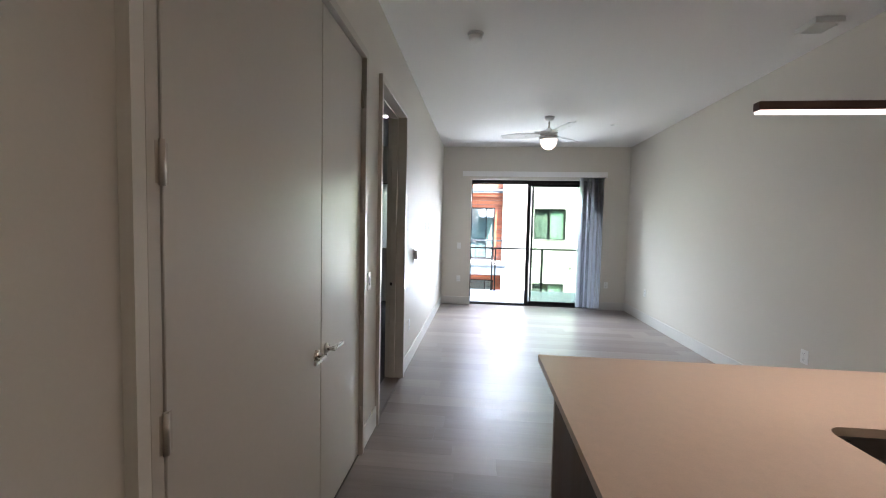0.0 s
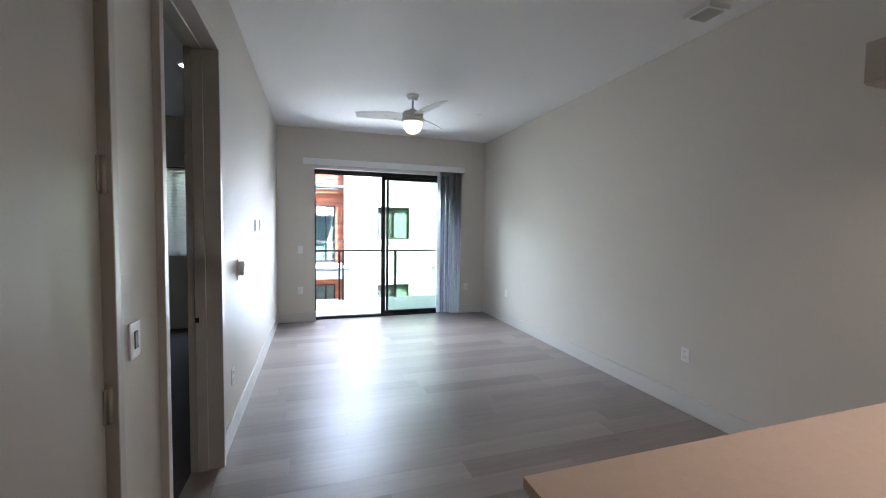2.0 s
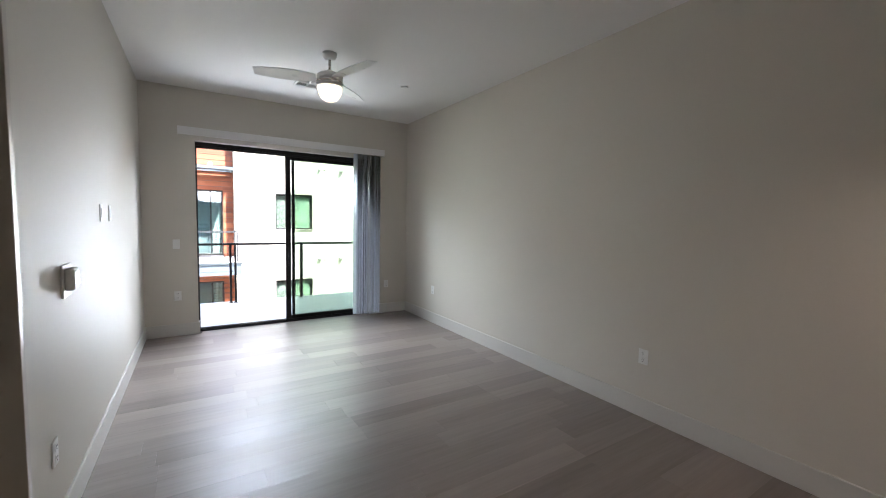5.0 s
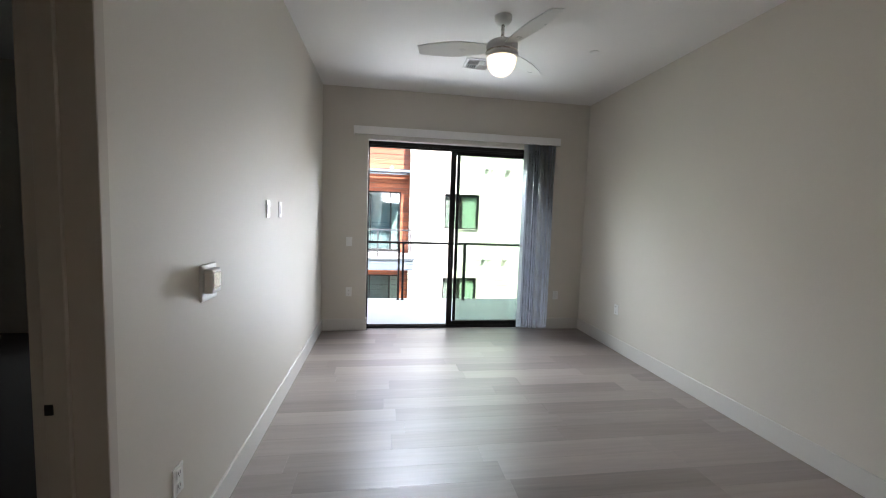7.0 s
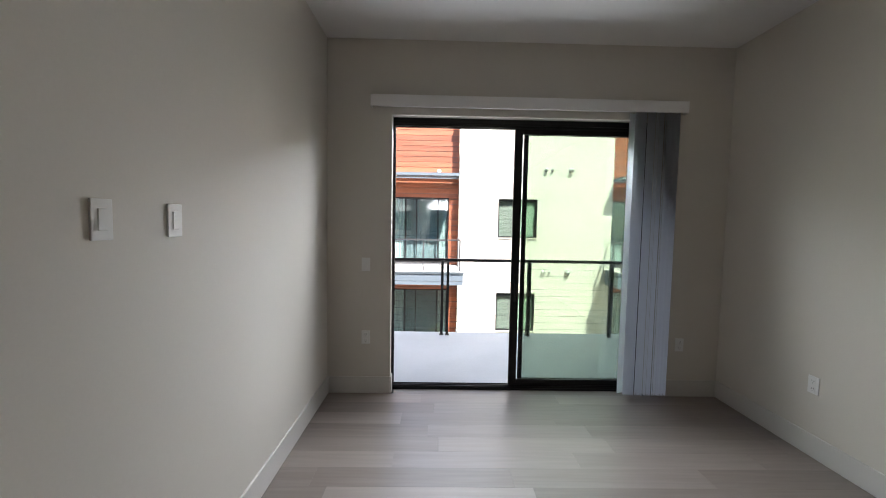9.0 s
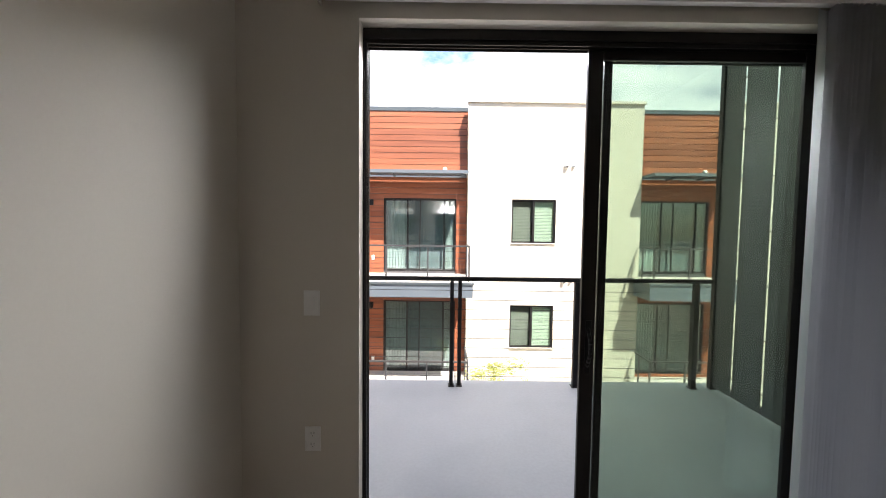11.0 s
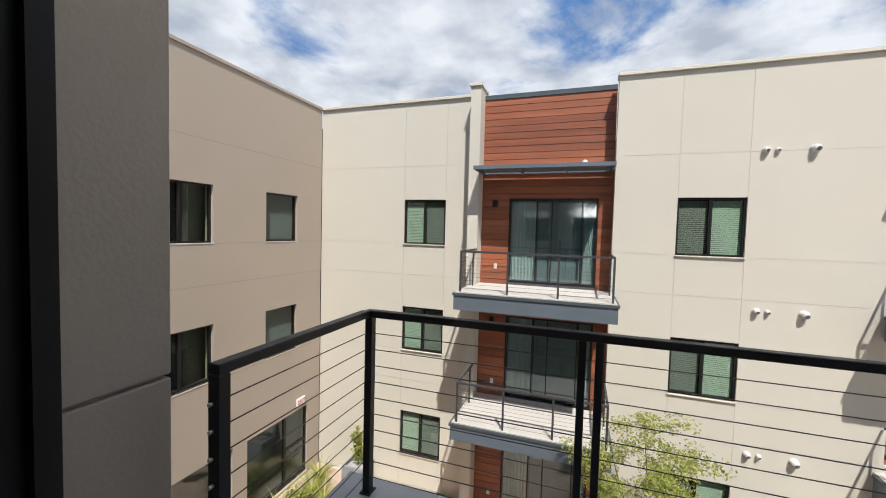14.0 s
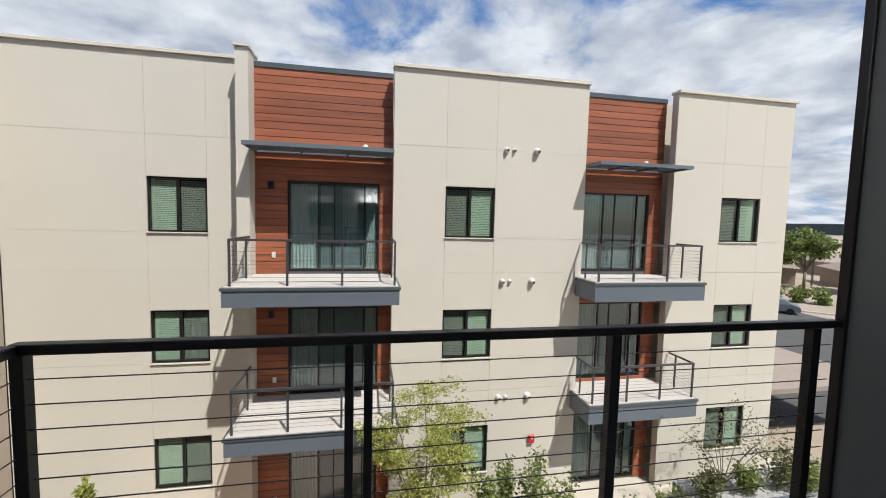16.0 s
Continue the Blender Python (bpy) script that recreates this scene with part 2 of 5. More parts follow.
M_CAP = surface("vent_cap_metal", (0.62, 0.60, 0.57), 0.45, 0.05, 10, 90, 0.05)
M_RED = surface("red_alarm_plastic", (0.50, 0.02, 0.02), 0.35, 0.05)
M_PAVER = surface("pink_sand_paver", (0.50, 0.38, 0.31), 0.85, 0.08, 2, 50, 0.3, 0.003, random_tint=0.5)
M_GROUND = surface("sandy_gravel_ground", (0.34, 0.28, 0.22), 0.95, 0.12, 0.3, 25, 0.5, 0.01, stain=(0.22, 0.2, 0.14), stain_amount=0.6)
M_PLANTER = surface("grey_planter_concrete", (0.27, 0.28, 0.29), 0.75, 0.06, 3, 50, 0.2)
M_PEBBLE = surface("grey_pebbles", (0.38, 0.37, 0.36), 0.8, 0.3, 30, 90, 0.8, 0.02)
M_BARK = surface("grey_green_bark", (0.17, 0.15, 0.10), 0.9, 0.2, 12, 90, 0.5, 0.004)


def leafy(name, a, b, passing=0.35):
    m, n, l, p = nodes_of(name)
    geo = n.new("ShaderNodeNewGeometry")
    mx = n.new("ShaderNodeMix")
    mx.data_type = "RGBA"
    l.new(geo.outputs["Random Per Island"], mx.inputs[0])
    mx.inputs[6].default_value, mx.inputs[7].default_value = (*a, 1), (*b, 1)
    l.new(mx.outputs[2], p.inputs["Base Color"])
    p.inputs["Roughness"].default_value = 0.55
    tl = n.new("ShaderNodeBsdfTranslucent")
    l.new(mx.outputs[2], tl.inputs[0])
    ms = n.new("ShaderNodeMixShader")
    ms.inputs[0].default_value = passing
    l.new(p.outputs[0], ms.inputs[1])
    l.new(tl.outputs[0], ms.inputs[2])
    l.new(ms.outputs[0], n["Material Output"].inputs[0])
    return m


M_BLIND = leafy("pale_grey_vinyl_vane", (0.74, 0.75, 0.78), (0.86, 0.87, 0.89), 0.55)
M_LEAF = leafy("yellow_green_leaves", (0.22, 0.27, 0.05), (0.46, 0.46, 0.13))
M_LEAFDARK = leafy("deep_green_leaves", (0.09, 0.135, 0.03), (0.27, 0.32, 0.085))
M_LEAFDRY = leafy("sparse_olive_leaves", (0.10, 0.12, 0.04), (0.22, 0.22, 0.09))

# ---- builders ----


def box_into(bm, x0, x1, y0, y1, z0, z1, bevel=0.0, seg=1):
    vs = [bm.verts.new((x, y, z)) for x in (x0, x1) for y in (y0, y1) for z in (z0, z1)]
    fs = [bm.faces.new([vs[i] for i in f]) for f in ((0, 1, 3, 2), (4, 6, 7, 5), (0, 4, 5, 1), (2, 3, 7, 6), (0, 2, 6, 4), (1, 5, 7, 3))]
    if bevel:
        es = list({e for f in fs for e in f.edges})
        bmesh.ops.bevel(bm, geom=es, offset=bevel, segments=seg, affect="EDGES", profile=0.6)


def boxes(*rows, bevel=0.0, seg=1):
    bm = bmesh.new()
    for r in rows:
        box_into(bm, *r, bevel=bevel, seg=seg)
    return bm


def tube_into(bm, a, b, r0, r1=None, n=12, caps=True):
    a, b = Vector(a), Vector(b)
    r1 = r0 if r1 is None else r1
    d = (b - a).normalized()
    u = d.orthogonal().normalized()
    v = d.cross(u)
    ra = [bm.verts.new(a + r0 * (math.cos(2 * math.pi * i / n) * u + math.sin(2 * math.pi * i / n) * v)) for i in range(n)]
    rb = [bm.verts.new(b + r1 * (math.cos(2 * math.pi * i / n) * u + math.sin(2 * math.pi * i / n) * v)) for i in range(n)]
    for i in range(n):
        bm.faces.new((ra[i], ra[(i + 1) % n], rb[(i + 1) % n], rb[i])).smooth = True
    if caps:
        bm.faces.new(ra[::-1])
        bm.faces.new(rb)


def tube(a, b, r0, r1=None, n=12):
    bm = bmesh.new()
    tube_into(bm, a, b, r0, r1, n)
    return bm


def lathe(center, profile, n=28):
    """A turned shape about the upright axis through center: profile of (radius, z)."""
    bm = bmesh.new()
    rings = [[bm.verts.new((center[0] + r * math.cos(2 * math.pi * i / n), center[1] + r * math.sin(2 * math.pi * i / n), center[2] + z)) for i in range(n)] for r, z in profile]
    for a, b in zip(rings, rings[1:]):
        for i in range(n):
            bm.faces.new((a[i], a[(i + 1) % n], b[(i + 1) % n], b[i])).smooth = True
    bm.faces.new(rings[0][::-1])
    bm.faces.new(rings[-1])
    return bm


def mesh_of(name, bm, material):
    bmesh.ops.recalc_face_normals(bm, faces=bm.faces)
    me = bpy.data.meshes.new(name)
    bm.to_mesh(me)
    bm.free()
    me.materials.append(material)
    return me


def structure(name, bm, material, label="", category=""):
    return tagged(new(name, mesh_of(name, bm, material)), label, category, kind="structure")


def thing(name, base, label, category, group=""):
    ob = new(name)
    ob.location = base
    return tagged(ob, label, category, group)


def part(name, bm, material, parent, label=""):
    ob = new(name, mesh_of(name, bm, material))
    ob.parent = parent
    if parent.type == "EMPTY":
        ob.matrix_parent_inverse = Matrix.Translation(-parent.location)
    return tagged(ob, label)


def piece(name, me, place, parent):
    ob = new(name, me)
    ob.location = place
    ob.parent = parent
    return ob


def wall_with_holes(axis, at0, at1, u0, u1, z0, z1, holes):
    """Boxes of a wall along axis ('x' or 'y') with through openings (ua, ub, za, zb)."""
    bm = bmesh.new()
    cuts = sorted({u0, u1, *(h[0] for h in holes), *(h[1] for h in holes)})
    for a, b in zip(cuts, cuts[1:]):
        spans = [(z0, z1)]
        for h in holes:
            if h[0] <= a and h[1] >= b:
                spans = [s for lo, hi in spans for s in ((lo, min(hi, h[2])), (max(lo, h[3]), hi)) if s[1] - s[0] > 1e-4]
        for lo, hi in spans:
            if axis == "x":
                box_into(bm, a, b, at0, at1, lo, hi)
            else:
                box_into(bm, at0, at1, a, b, lo, hi)
    bmesh.ops.remove_doubles(bm, verts=bm.verts, dist=1e-5)
    return bm

# ---- setting: the flat ----
XL, XR, YB, YO, CZ = -0.57, 3.02, 7.70, 7.885, 3.145
DOORS_TOP = 2.60
MEET = 1.672
structure("wall_left", wall_with_holes("y", XL - 0.15, XL, 0.62, YB, 0, CZ, [(0.66, 2.34, 0.0, DOORS_TOP + 0.04), (2.72, 3.69, 0.0, DOORS_TOP + 0.04)]), M_WALL, "greige painted wall with closet and bedroom openings", "wall")
structure("wall_left_entry", boxes((XL - 0.15, XL - 0.035, -2.4, 0.62, 0, CZ)), M_WALL, "greige painted wall beside the entry", "wall")
structure("closet_stop", boxes((XL - 0.15, XL - 0.06, 0.695, 0.73, 0, DOORS_TOP), (XL - 0.15, XL - 0.06, 2.27, 2.305, 0, DOORS_TOP), (XL - 0.15, XL - 0.06, MEET - 0.04, MEET + 0.04, 0, DOORS_TOP), (XL - 0.15, XL - 0.06, 0.73, 2.27, DOORS_TOP - 0.03, DOORS_TOP)), M_DIAL, "dark closet stops", "wall")
structure("closet_back", boxes((XL - 0.85, XL - 0.75, 0.5, 2.6, 0, CZ), (XL - 0.75, XL - 0.15, 0.5, 0.6, 0, CZ), (XL - 0.75, XL - 0.15, 2.5, 2.6, 0, CZ)), M_WALL, "closet interior behind the double doors", "wall")
structure("wall_right", boxes((XR, XR + 0.15, -2.4, YB, 0, CZ)), M_WALL, "long plain greige painted wall", "wall")
structure("wall_back", wall_with_holes("x", YB, YO, -4.4, XR + 0.15, 0, CZ, [(0.0, 2.36, 0.0, 2.505), (-2.75, -1.25, 1.1, 2.42)]), M_WALL, "greige painted end wall with the sliding door opening", "wall")
structure("wall_entry", boxes((-0.75, XR + 0.15, -2.55, -2.4, 0, CZ)), M_WALL, "plain wall behind the kitchen", "wall")
structure("bedroom_walls", boxes((-4.4, -4.25, 2.4, YB, 0, CZ), (-4.25, XL - 0.85, 2.4, 2.55, 0, CZ)), M_WALL, "plain bedroom walls", "wall")
structure("ceiling", boxes((-4.4, XR + 0.15, -2.55, YO, CZ, CZ + 0.2)), M_CEIL, "smooth matte white ceiling", "ceiling")
floor = structure("floor", boxes((-4.4, XR + 0.15, -2.55, YB, -0.3, -0.009)), M_SUBFLOOR, "grey wood-look vinyl plank floor", "floor")
structure("bedroom_floor", boxes((-4.25, XL - 0.16, 2.55, YB, -0.009, 0.002)), surface("bedroom_carpet", (0.11, 0.10, 0.095), 0.95, 0.1, 3, 200, 0.5, 0.004), "dark bedroom carpet", "floor")

BASE_H, BASE_T = 0.155, 0.014
base = thing("baseboard", (0, 0, 0), "tall flat greige baseboards along the walls", "baseboard")
base["kind"] = "structure"
for x0, x1, y0, y1 in ((XL, XL + BASE_T, 2.346, 2.70), (XL, XL + BASE_T, 3.715, YB), (XL + BASE_T, 0.0, YB - BASE_T, YB), (2.36, XR - BASE_T, YB - BASE_T, YB), (XR - BASE_T, XR, -2.4, YB), (0.0, 0.013, YB - BASE_T, YB + 0.084)):
    part("board", boxes((x0, x1, y0, y1, 0.0, BASE_H), bevel=0.003), M_BASE, base)

# sliding door frame, fixed pane and the panel pushed behind it
door = thing("door_1", (1.14, 7.9, 0), "dark bronze aluminium sliding glass door, one half open", "sliding door")
door["kind"] = "structure"
part("frame", boxes((-0.03, 0.007, 7.785, 7.892, 0.0, 2.504), (2.325, 2.361, 7.785, 7.892, 0.0, 2.504), (0.007, 2.325, 7.785, 7.892, 2.455, 2.504), (0.007, 2.325, 7.785, 7.892, 0.0, 0.018),
                    (0.007, 2.325, 7.797, 7.803, 0.018, 0.034), (0.007, 2.325, 7.832, 7.838, 0.018, 0.034), (0.007, 2.325, 7.866, 7.872, 0.018, 0.034),
                    (0.007, 0.018, 7.797, 7.803, 0.034, 2.455), (0.007, 0.018, 7.832, 7.838, 0.034, 2.455), (0.007, 0.018, 7.866, 7.872, 0.034, 2.455),
                    (0.018, 2.325, 7.797, 7.803, 2.435, 2.455), (0.018, 2.325, 7.832, 7.838, 2.435, 2.455), (0.018, 2.325, 7.866, 7.872, 2.435, 2.455)), M_BRONZE, door)
for dy, x0, x1, stile in ((7.873, 1.205, 2.325, 0.042), (7.839, 1.112, 2.27, 0.074)):
    panel = part("panel", boxes((x0, x0 + stile, dy, dy + (0.017 if stile < 0.055 else 0.024), 0.02, 2.45), (x1 - stile, x1, dy, dy + (0.017 if stile < 0.055 else 0.024), 0.02, 2.45), (x0 + stile, x1 - stile, dy, dy + (0.017 if stile < 0.055 else 0.024), 2.39, 2.45), (x0 + stile, x1 - stile, dy, dy + (0.017 if stile < 0.055 else 0.024), 0.02, 0.085), bevel=0.002), M_BRONZE, door)
    if stile < 0.055:
        pane = part("pane", boxes((x0 + stile, x1 - stile, dy + 0.006, dy + 0.012, 0.085, 2.39)), M_GLASS, panel, "green-tinted glass pane")
        pane.visible_shadow = False
    else:
        pane = part("pane", boxes((x0 + stile, x1 - stile, dy + 0.006, dy + 0.012, 0.085, 2.39)), glass("clear_glass", (0.93, 0.96, 0.94), 0.02), panel, "clear glass pane")
        pane.visible_shadow = False
        bm = bmesh.new()
        pts = [Vector((1.15, 7.839 - 0.045 * math.sin(math.pi * i / 8), 0.84 + 0.2 * i / 8)) for i in range(9)]
        for a, b in zip(pts, pts[1:]):
            tube_into(bm, a, b, 0.009, n=10)
        part("handle", bm, M_BLACK, panel, "black curved pull handle")
        part("latch", boxes((1.135, 1.165, 7.8325, 7.8395, 0.80, 1.08), bevel=0.002), M_BLACK, panel)
part("strike", boxes((0.007, 0.011, 7.815, 7.825, 0.93, 1.03)), M_STEEL, door, "brass strike plate")

# bedroom doorway: steel frame with a stop, and a strike
frame_1 = thing("door_frame", (XL - 0.07, 3.2, 0), "greige painted steel frame round the open bedroom doorway", "door frame")
frame_1["kind"] = "structure"
for y0, y1, s in ((2.70, 2.74, 1), (3.67, 3.71, -1)):
    part("jamb", boxes((XL - 0.162, XL + 0.028, y0, y1, 0.0, DOORS_TOP), (XL - 0.12, XL - 0.06, min(y0, y1) + (0.04 if s > 0 else -0.014), max(y0, y1) + (0.014 if s > 0 else -0.04), 0.0, DOORS_TOP), bevel=0.002), M_DOOR, frame_1)
part("head", boxes((XL - 0.162, XL + 0.028, 2.70, 3.71, DOORS_TOP, DOORS_TOP + 0.055), (XL - 0.12, XL - 0.06, 2.74, 3.67, DOORS_TOP - 0.014, DOORS_TOP), bevel=0.002), M_DOOR, frame_1)
part("strike", boxes((XL - 0.118, XL - 0.098, 3.652, 3.657, 0.945, 0.975)), M_BLACK, frame_1, "dark metal strike plate")


def lever(parent, y, s, z=0.905):
    bm = lathe((0, 0, 0), [(0.027, 0.0), (0.027, 0.008), (0.024, 0.012), (0.012, 0.013), (0.012, 0.05), (0.010, 0.055)], 20)
    bmesh.ops.transform(bm, matrix=Matrix.Translation((XL - 0.002, y, z)) @ Matrix.Rotation(radians(90), 4, "Y"), verts=bm.verts)
    handle = part("lever_handle", bm, M_STEEL, parent, "brushed nickel lever handle")
    box = bmesh.new()
    box_into(box, XL + 0.038, XL + 0.052, min(y - s * 0.012, y + s * 0.12), max(y - s * 0.012, y + s * 0.12), z - 0.009, z + 0.009, bevel=0.004, seg=2)
    part("grip", box, M_STEEL, handle)


closet = thing("door_2", (XL, 1.5, 0), "flush greige double closet doors with nickel levers", "door")
closet["kind"] = "structure"
for y0, y1, hy, s, ly in ((0.70, MEET - 0.004, 0.70, 1, MEET - 0.06), (MEET + 0.004, 2.30, 2.30, -1, MEET + 0.06)):
    leaf = part("leaf", boxes((XL - 0.045, XL - 0.002, y0 + (0.006 if s > 0 else 0), y1 - (0.006 if s < 0 else 0), 0.012, DOORS_TOP - 0.008), bevel=0.002), M_DOOR, closet)
    lever(leaf, ly, -s)
    for z in (0.28, 1.005, 1.677, 2.34):
        hinge = bmesh.new()
        tube_into(hinge, (XL + 0.006, hy - s * 0.004, z - 0.055), (XL + 0.006, hy - s * 0.004, z + 0.055), 0.008, n=10)
        box_into(hinge, XL - 0.001, XL + 0.002, hy - 0.02, hy + 0.02, z - 0.05, z + 0.05)
        part("hinge", hinge, M_HINGE, leaf, "satin nickel butt hinge")
part("frame", boxes((XL - 0.14, XL + 0.001, 0.655, 0.695, 0, DOORS_TOP + 0.05), (XL - 0.14, XL + 0.026, 2.308, 2.345, 0, DOORS_TOP), (XL - 0.14, XL + 0.026, 0.695, 2.345, DOORS_TOP, DOORS_TOP + 0.05), bevel=0.002), M_DOOR, closet)


def wall_plate(kind, at, face, label, category, group):
    """A cover plate on a wall; face: outward direction ('+x', '-x' or '-y'). Width along the wall 0.075, height 0.12."""
    turn = {"-y": 0, "+x": 90, "-x": -90}[face]
    t = thing(kind, (0, 0, 0), label, category, group)
    part("plate", boxes((-0.0385, 0.0385, -0.007, 0.0, -0.0605, 0.0605), bevel=0.003, seg=2), M_WHITE, t)
    if kind == "wall_outlet":
        for z in (0.027, -0.027):
            insert = part("socket", boxes((-0.017, 0.017, -0.0095, -0.006, z - 0.019, z + 0.019), bevel=0.002), M_WHITE, t)
            part("slot", boxes((-0.008, -0.006, -0.0105, -0.009, z - 0.002, z + 0.009), (0.006, 0.008, -0.0105, -0.009, z - 0.002, z + 0.009), (-0.002, 0.002, -0.0105, -0.009, z - 0.012, z - 0.008)), M_DIAL, insert)
    elif kind == "light_switch":
        part("rocker", boxes((-0.0165, 0.0165, -0.0105, -0.006, -0.033, 0.033), bevel=0.002), M_WHITE, t)
    else:
        part("slider", boxes((-0.012, 0.012, -0.011, -0.006, -0.03, 0.03), bevel=0.002), M_DIAL, t, "grey slider")
    t.matrix_world = pose(*at, 0, 0, turn)
    return t


wall_plate("wall_outlet", (XR - 0.0, 3.44, 0.49), "-x", "white wall outlet on the greige wall", "outlet", "wall outlets")
wall_plate("wall_outlet", (XR - 0.0, 6.775, 0.495), "-x", "white wall outlet on the greige wall", "outlet", "wall outlets")
wall_plate("wall_outlet", (-0.222, YB, 0.518), "-y", "white wall outlet below the light switch", "outlet", "wall outlets")
wall_plate("wall_outlet", (2.655, YB, 0.483), "-y", "white wall outlet beside the vertical blind", "outlet", "wall outlets")
wall_plate("wall_outlet", (XL, 4.09, 0.445), "+x", "white wall outlet low on the greige wall", "outlet", "wall outlets")
wall_plate("light_switch", (-0.224, YB, 1.181), "-y", "white rocker light switch by the sliding door", "light switch", "light switches")
wall_plate("fan_control", (XL, 2.485, 1.15), "+x", "white wall control with a grey slider", "wall control", "light switches")
wall_plate("light_switch", (XL, 5.33, 1.55), "+x", "white blank wall plate", "wall plate", "wall plates")
wall_plate("light_switch", (XL, 5.65, 1.55), "+x", "white blank wall plate", "wall plate", "wall plates")

thermo = thing("thermostat", (XL, 4.40, 1.19), "white thermostat with dark screen on a wall plate", "thermostat")
part("plate", boxes((XL, XL + 0.012, 4.305, 4.463, 1.118, 1.283), bevel=0.005, seg=2), M_WHITE, thermo)
part("body", boxes((XL + 0.012, XL + 0.052, 4.316, 4.412, 1.155, 1.266), bevel=0.012, seg=4), M_WHITE, thermo)
part("screen", boxes((XL + 0.0515, XL + 0.0535, 4.331, 4.398, 1.178, 1.248)), surface("dark_teal_display", (0.02, 0.045, 0.05), 0.15, 0.05), thermo, "dark grey display")

# ---- ceiling fittings ----
FX, FY = 1.135, 5.635
fan = thing("ceiling_fan", (FX, FY, CZ), "white three-blade ceiling fan with a lit frosted globe", "ceiling fan")
part("canopy", lathe((FX, FY, CZ), [(0.07, 0.0), (0.068, -0.03), (0.05, -0.055), (0.022, -0.065)]), M_WHITE, fan)
part("downrod", tube((FX, FY, CZ - 0.06), (FX, FY, CZ - 0.19), 0.013), M_STEEL, fan, "brushed nickel downrod")
body = part("motor_housing", lathe((FX, FY, CZ), [(0.03, -0.165), (0.05, -0.185), (0.105, -0.2), (0.125, -0.22), (0.128, -0.255), (0.120, -0.262), (0.120, -0.27), (0.130, -0.276), (0.130, -0.318), (0.122, -0.324)]), M_WHITE, fan)
part("trim_ring", lathe((FX, FY, CZ), [(0.1315, -0.277), (0.1325, -0.283), (0.1315, -0.289), (0.1305, -0.289)]), M_STEEL, body, "thin nickel ring")
part("globe", lathe((FX, FY, CZ), [(0.118, -0.322), (0.117, -0.352), (0.105, -0.395), (0.08, -0.432), (0.045, -0.455), (0.012, -0.462)]), M_GLOBE, fan, "lit frosted glass globe")
for k in range(3):
    ang = radians(45 + 120 * k)
    bm = bmesh.new()
    rows = []
    for i in range(9):
        u = i / 8
        r = 0.13 + 0.55 * u
        w = 0.055 + 0.03 * math.sin(math.pi * min(1, u * 1.15)) + 0.012 * u
        if i == 8:
            w *= 0.75
        tilt = 0.22
        rows.append([bm.verts.new((FX + r * math.cos(ang) - s * w * math.sin(ang), FY + r * math.sin(ang) + s * w * math.cos(ang), CZ - 0.245 + s * w * tilt + h)) for s, h in ((-1, 0.004), (1, 0.004), (1, -0.004), (-1, -0.004))])
    for a, b in zip(rows, rows[1:]):
        for j in range(4):
            bm.faces.new((a[j], a[(j + 1) % 4], b[(j + 1) % 4], b[j]))
    bm.faces.new(rows[0])
    bm.faces.new(rows[-1][::-1])
    part("blade", bm, M_WHITE, fan)

VX0, VX1, VY0, VY1 = 1.045, 1.275, 6.50, 6.735
VXM, VYM = (VX0 + VX1) / 2, (VY0 + VY1) / 2
vent = thing("ceiling_vent", (VXM, VYM, CZ), "white four-way ceiling air diffuser with dark slots", "air vent")
# the duct's darkness is a dark-coloured sheet behind the slats
part("backing", boxes((VX0, VX1, VY0, VY1, CZ - 0.003, CZ - 0.001)), M_DIAL, vent, "dark sheet standing in for the unlit duct")
part("frame", boxes((VX0 - 0.025, VX0, VY0 - 0.025, VY1 + 0.025, CZ - 0.010, CZ), (VX1, VX1 + 0.025, VY0 - 0.025, VY1 + 0.025, CZ - 0.010, CZ), (VX0, VX1, VY0 - 0.025, VY0, CZ - 0.010, CZ), (VX0, VX1, VY1, VY1 + 0.025, CZ - 0.010, CZ)), M_WHITE, vent)
part("divider", boxes((VXM - 0.003, VXM + 0.003, VY0, VY1, CZ - 0.012, CZ - 0.003), (VX0, VXM - 0.003, VYM - 0.003, VYM + 0.003, CZ - 0.012, CZ - 0.003), (VXM + 0.003, VX1, VYM - 0.003, VYM + 0.003, CZ - 0.012, CZ - 0.003)), M_WHITE, vent)
for x0, x1, y0, y1, along, lean in ((VX0, VXM, VY0, VYM, "x", 42), (VXM, VX1, VYM, VY1, "x", -42), (VXM, VX1, VY0, VYM, "y", 42), (VX0, VXM, VYM, VY1, "y", -42)):
    for i in range(5):
        if along == "x":
            bm = boxes((-(x1 - x0) / 2 + 0.004, (x1 - x0) / 2 - 0.004, -0.008, 0.008, -0.0008, 0.0008))
            place = pose((x0 + x1) / 2, y0 + (y1 - y0) * (i + 0.5) / 5, CZ - 0.0095, lean)
        else:
            bm = boxes((-0.008, 0.008, -(y1 - y0) / 2 + 0.004, (y1 - y0) / 2 - 0.004, -0.0008, 0.0008))
            place = pose(x0 + (x1 - x0) * (i + 0.5) / 5, (y0 + y1) / 2, CZ - 0.0095, 0, lean)
        bmesh.ops.transform(bm, matrix=place, verts=bm.verts)
        part("slat", bm, M_WHITE, vent)

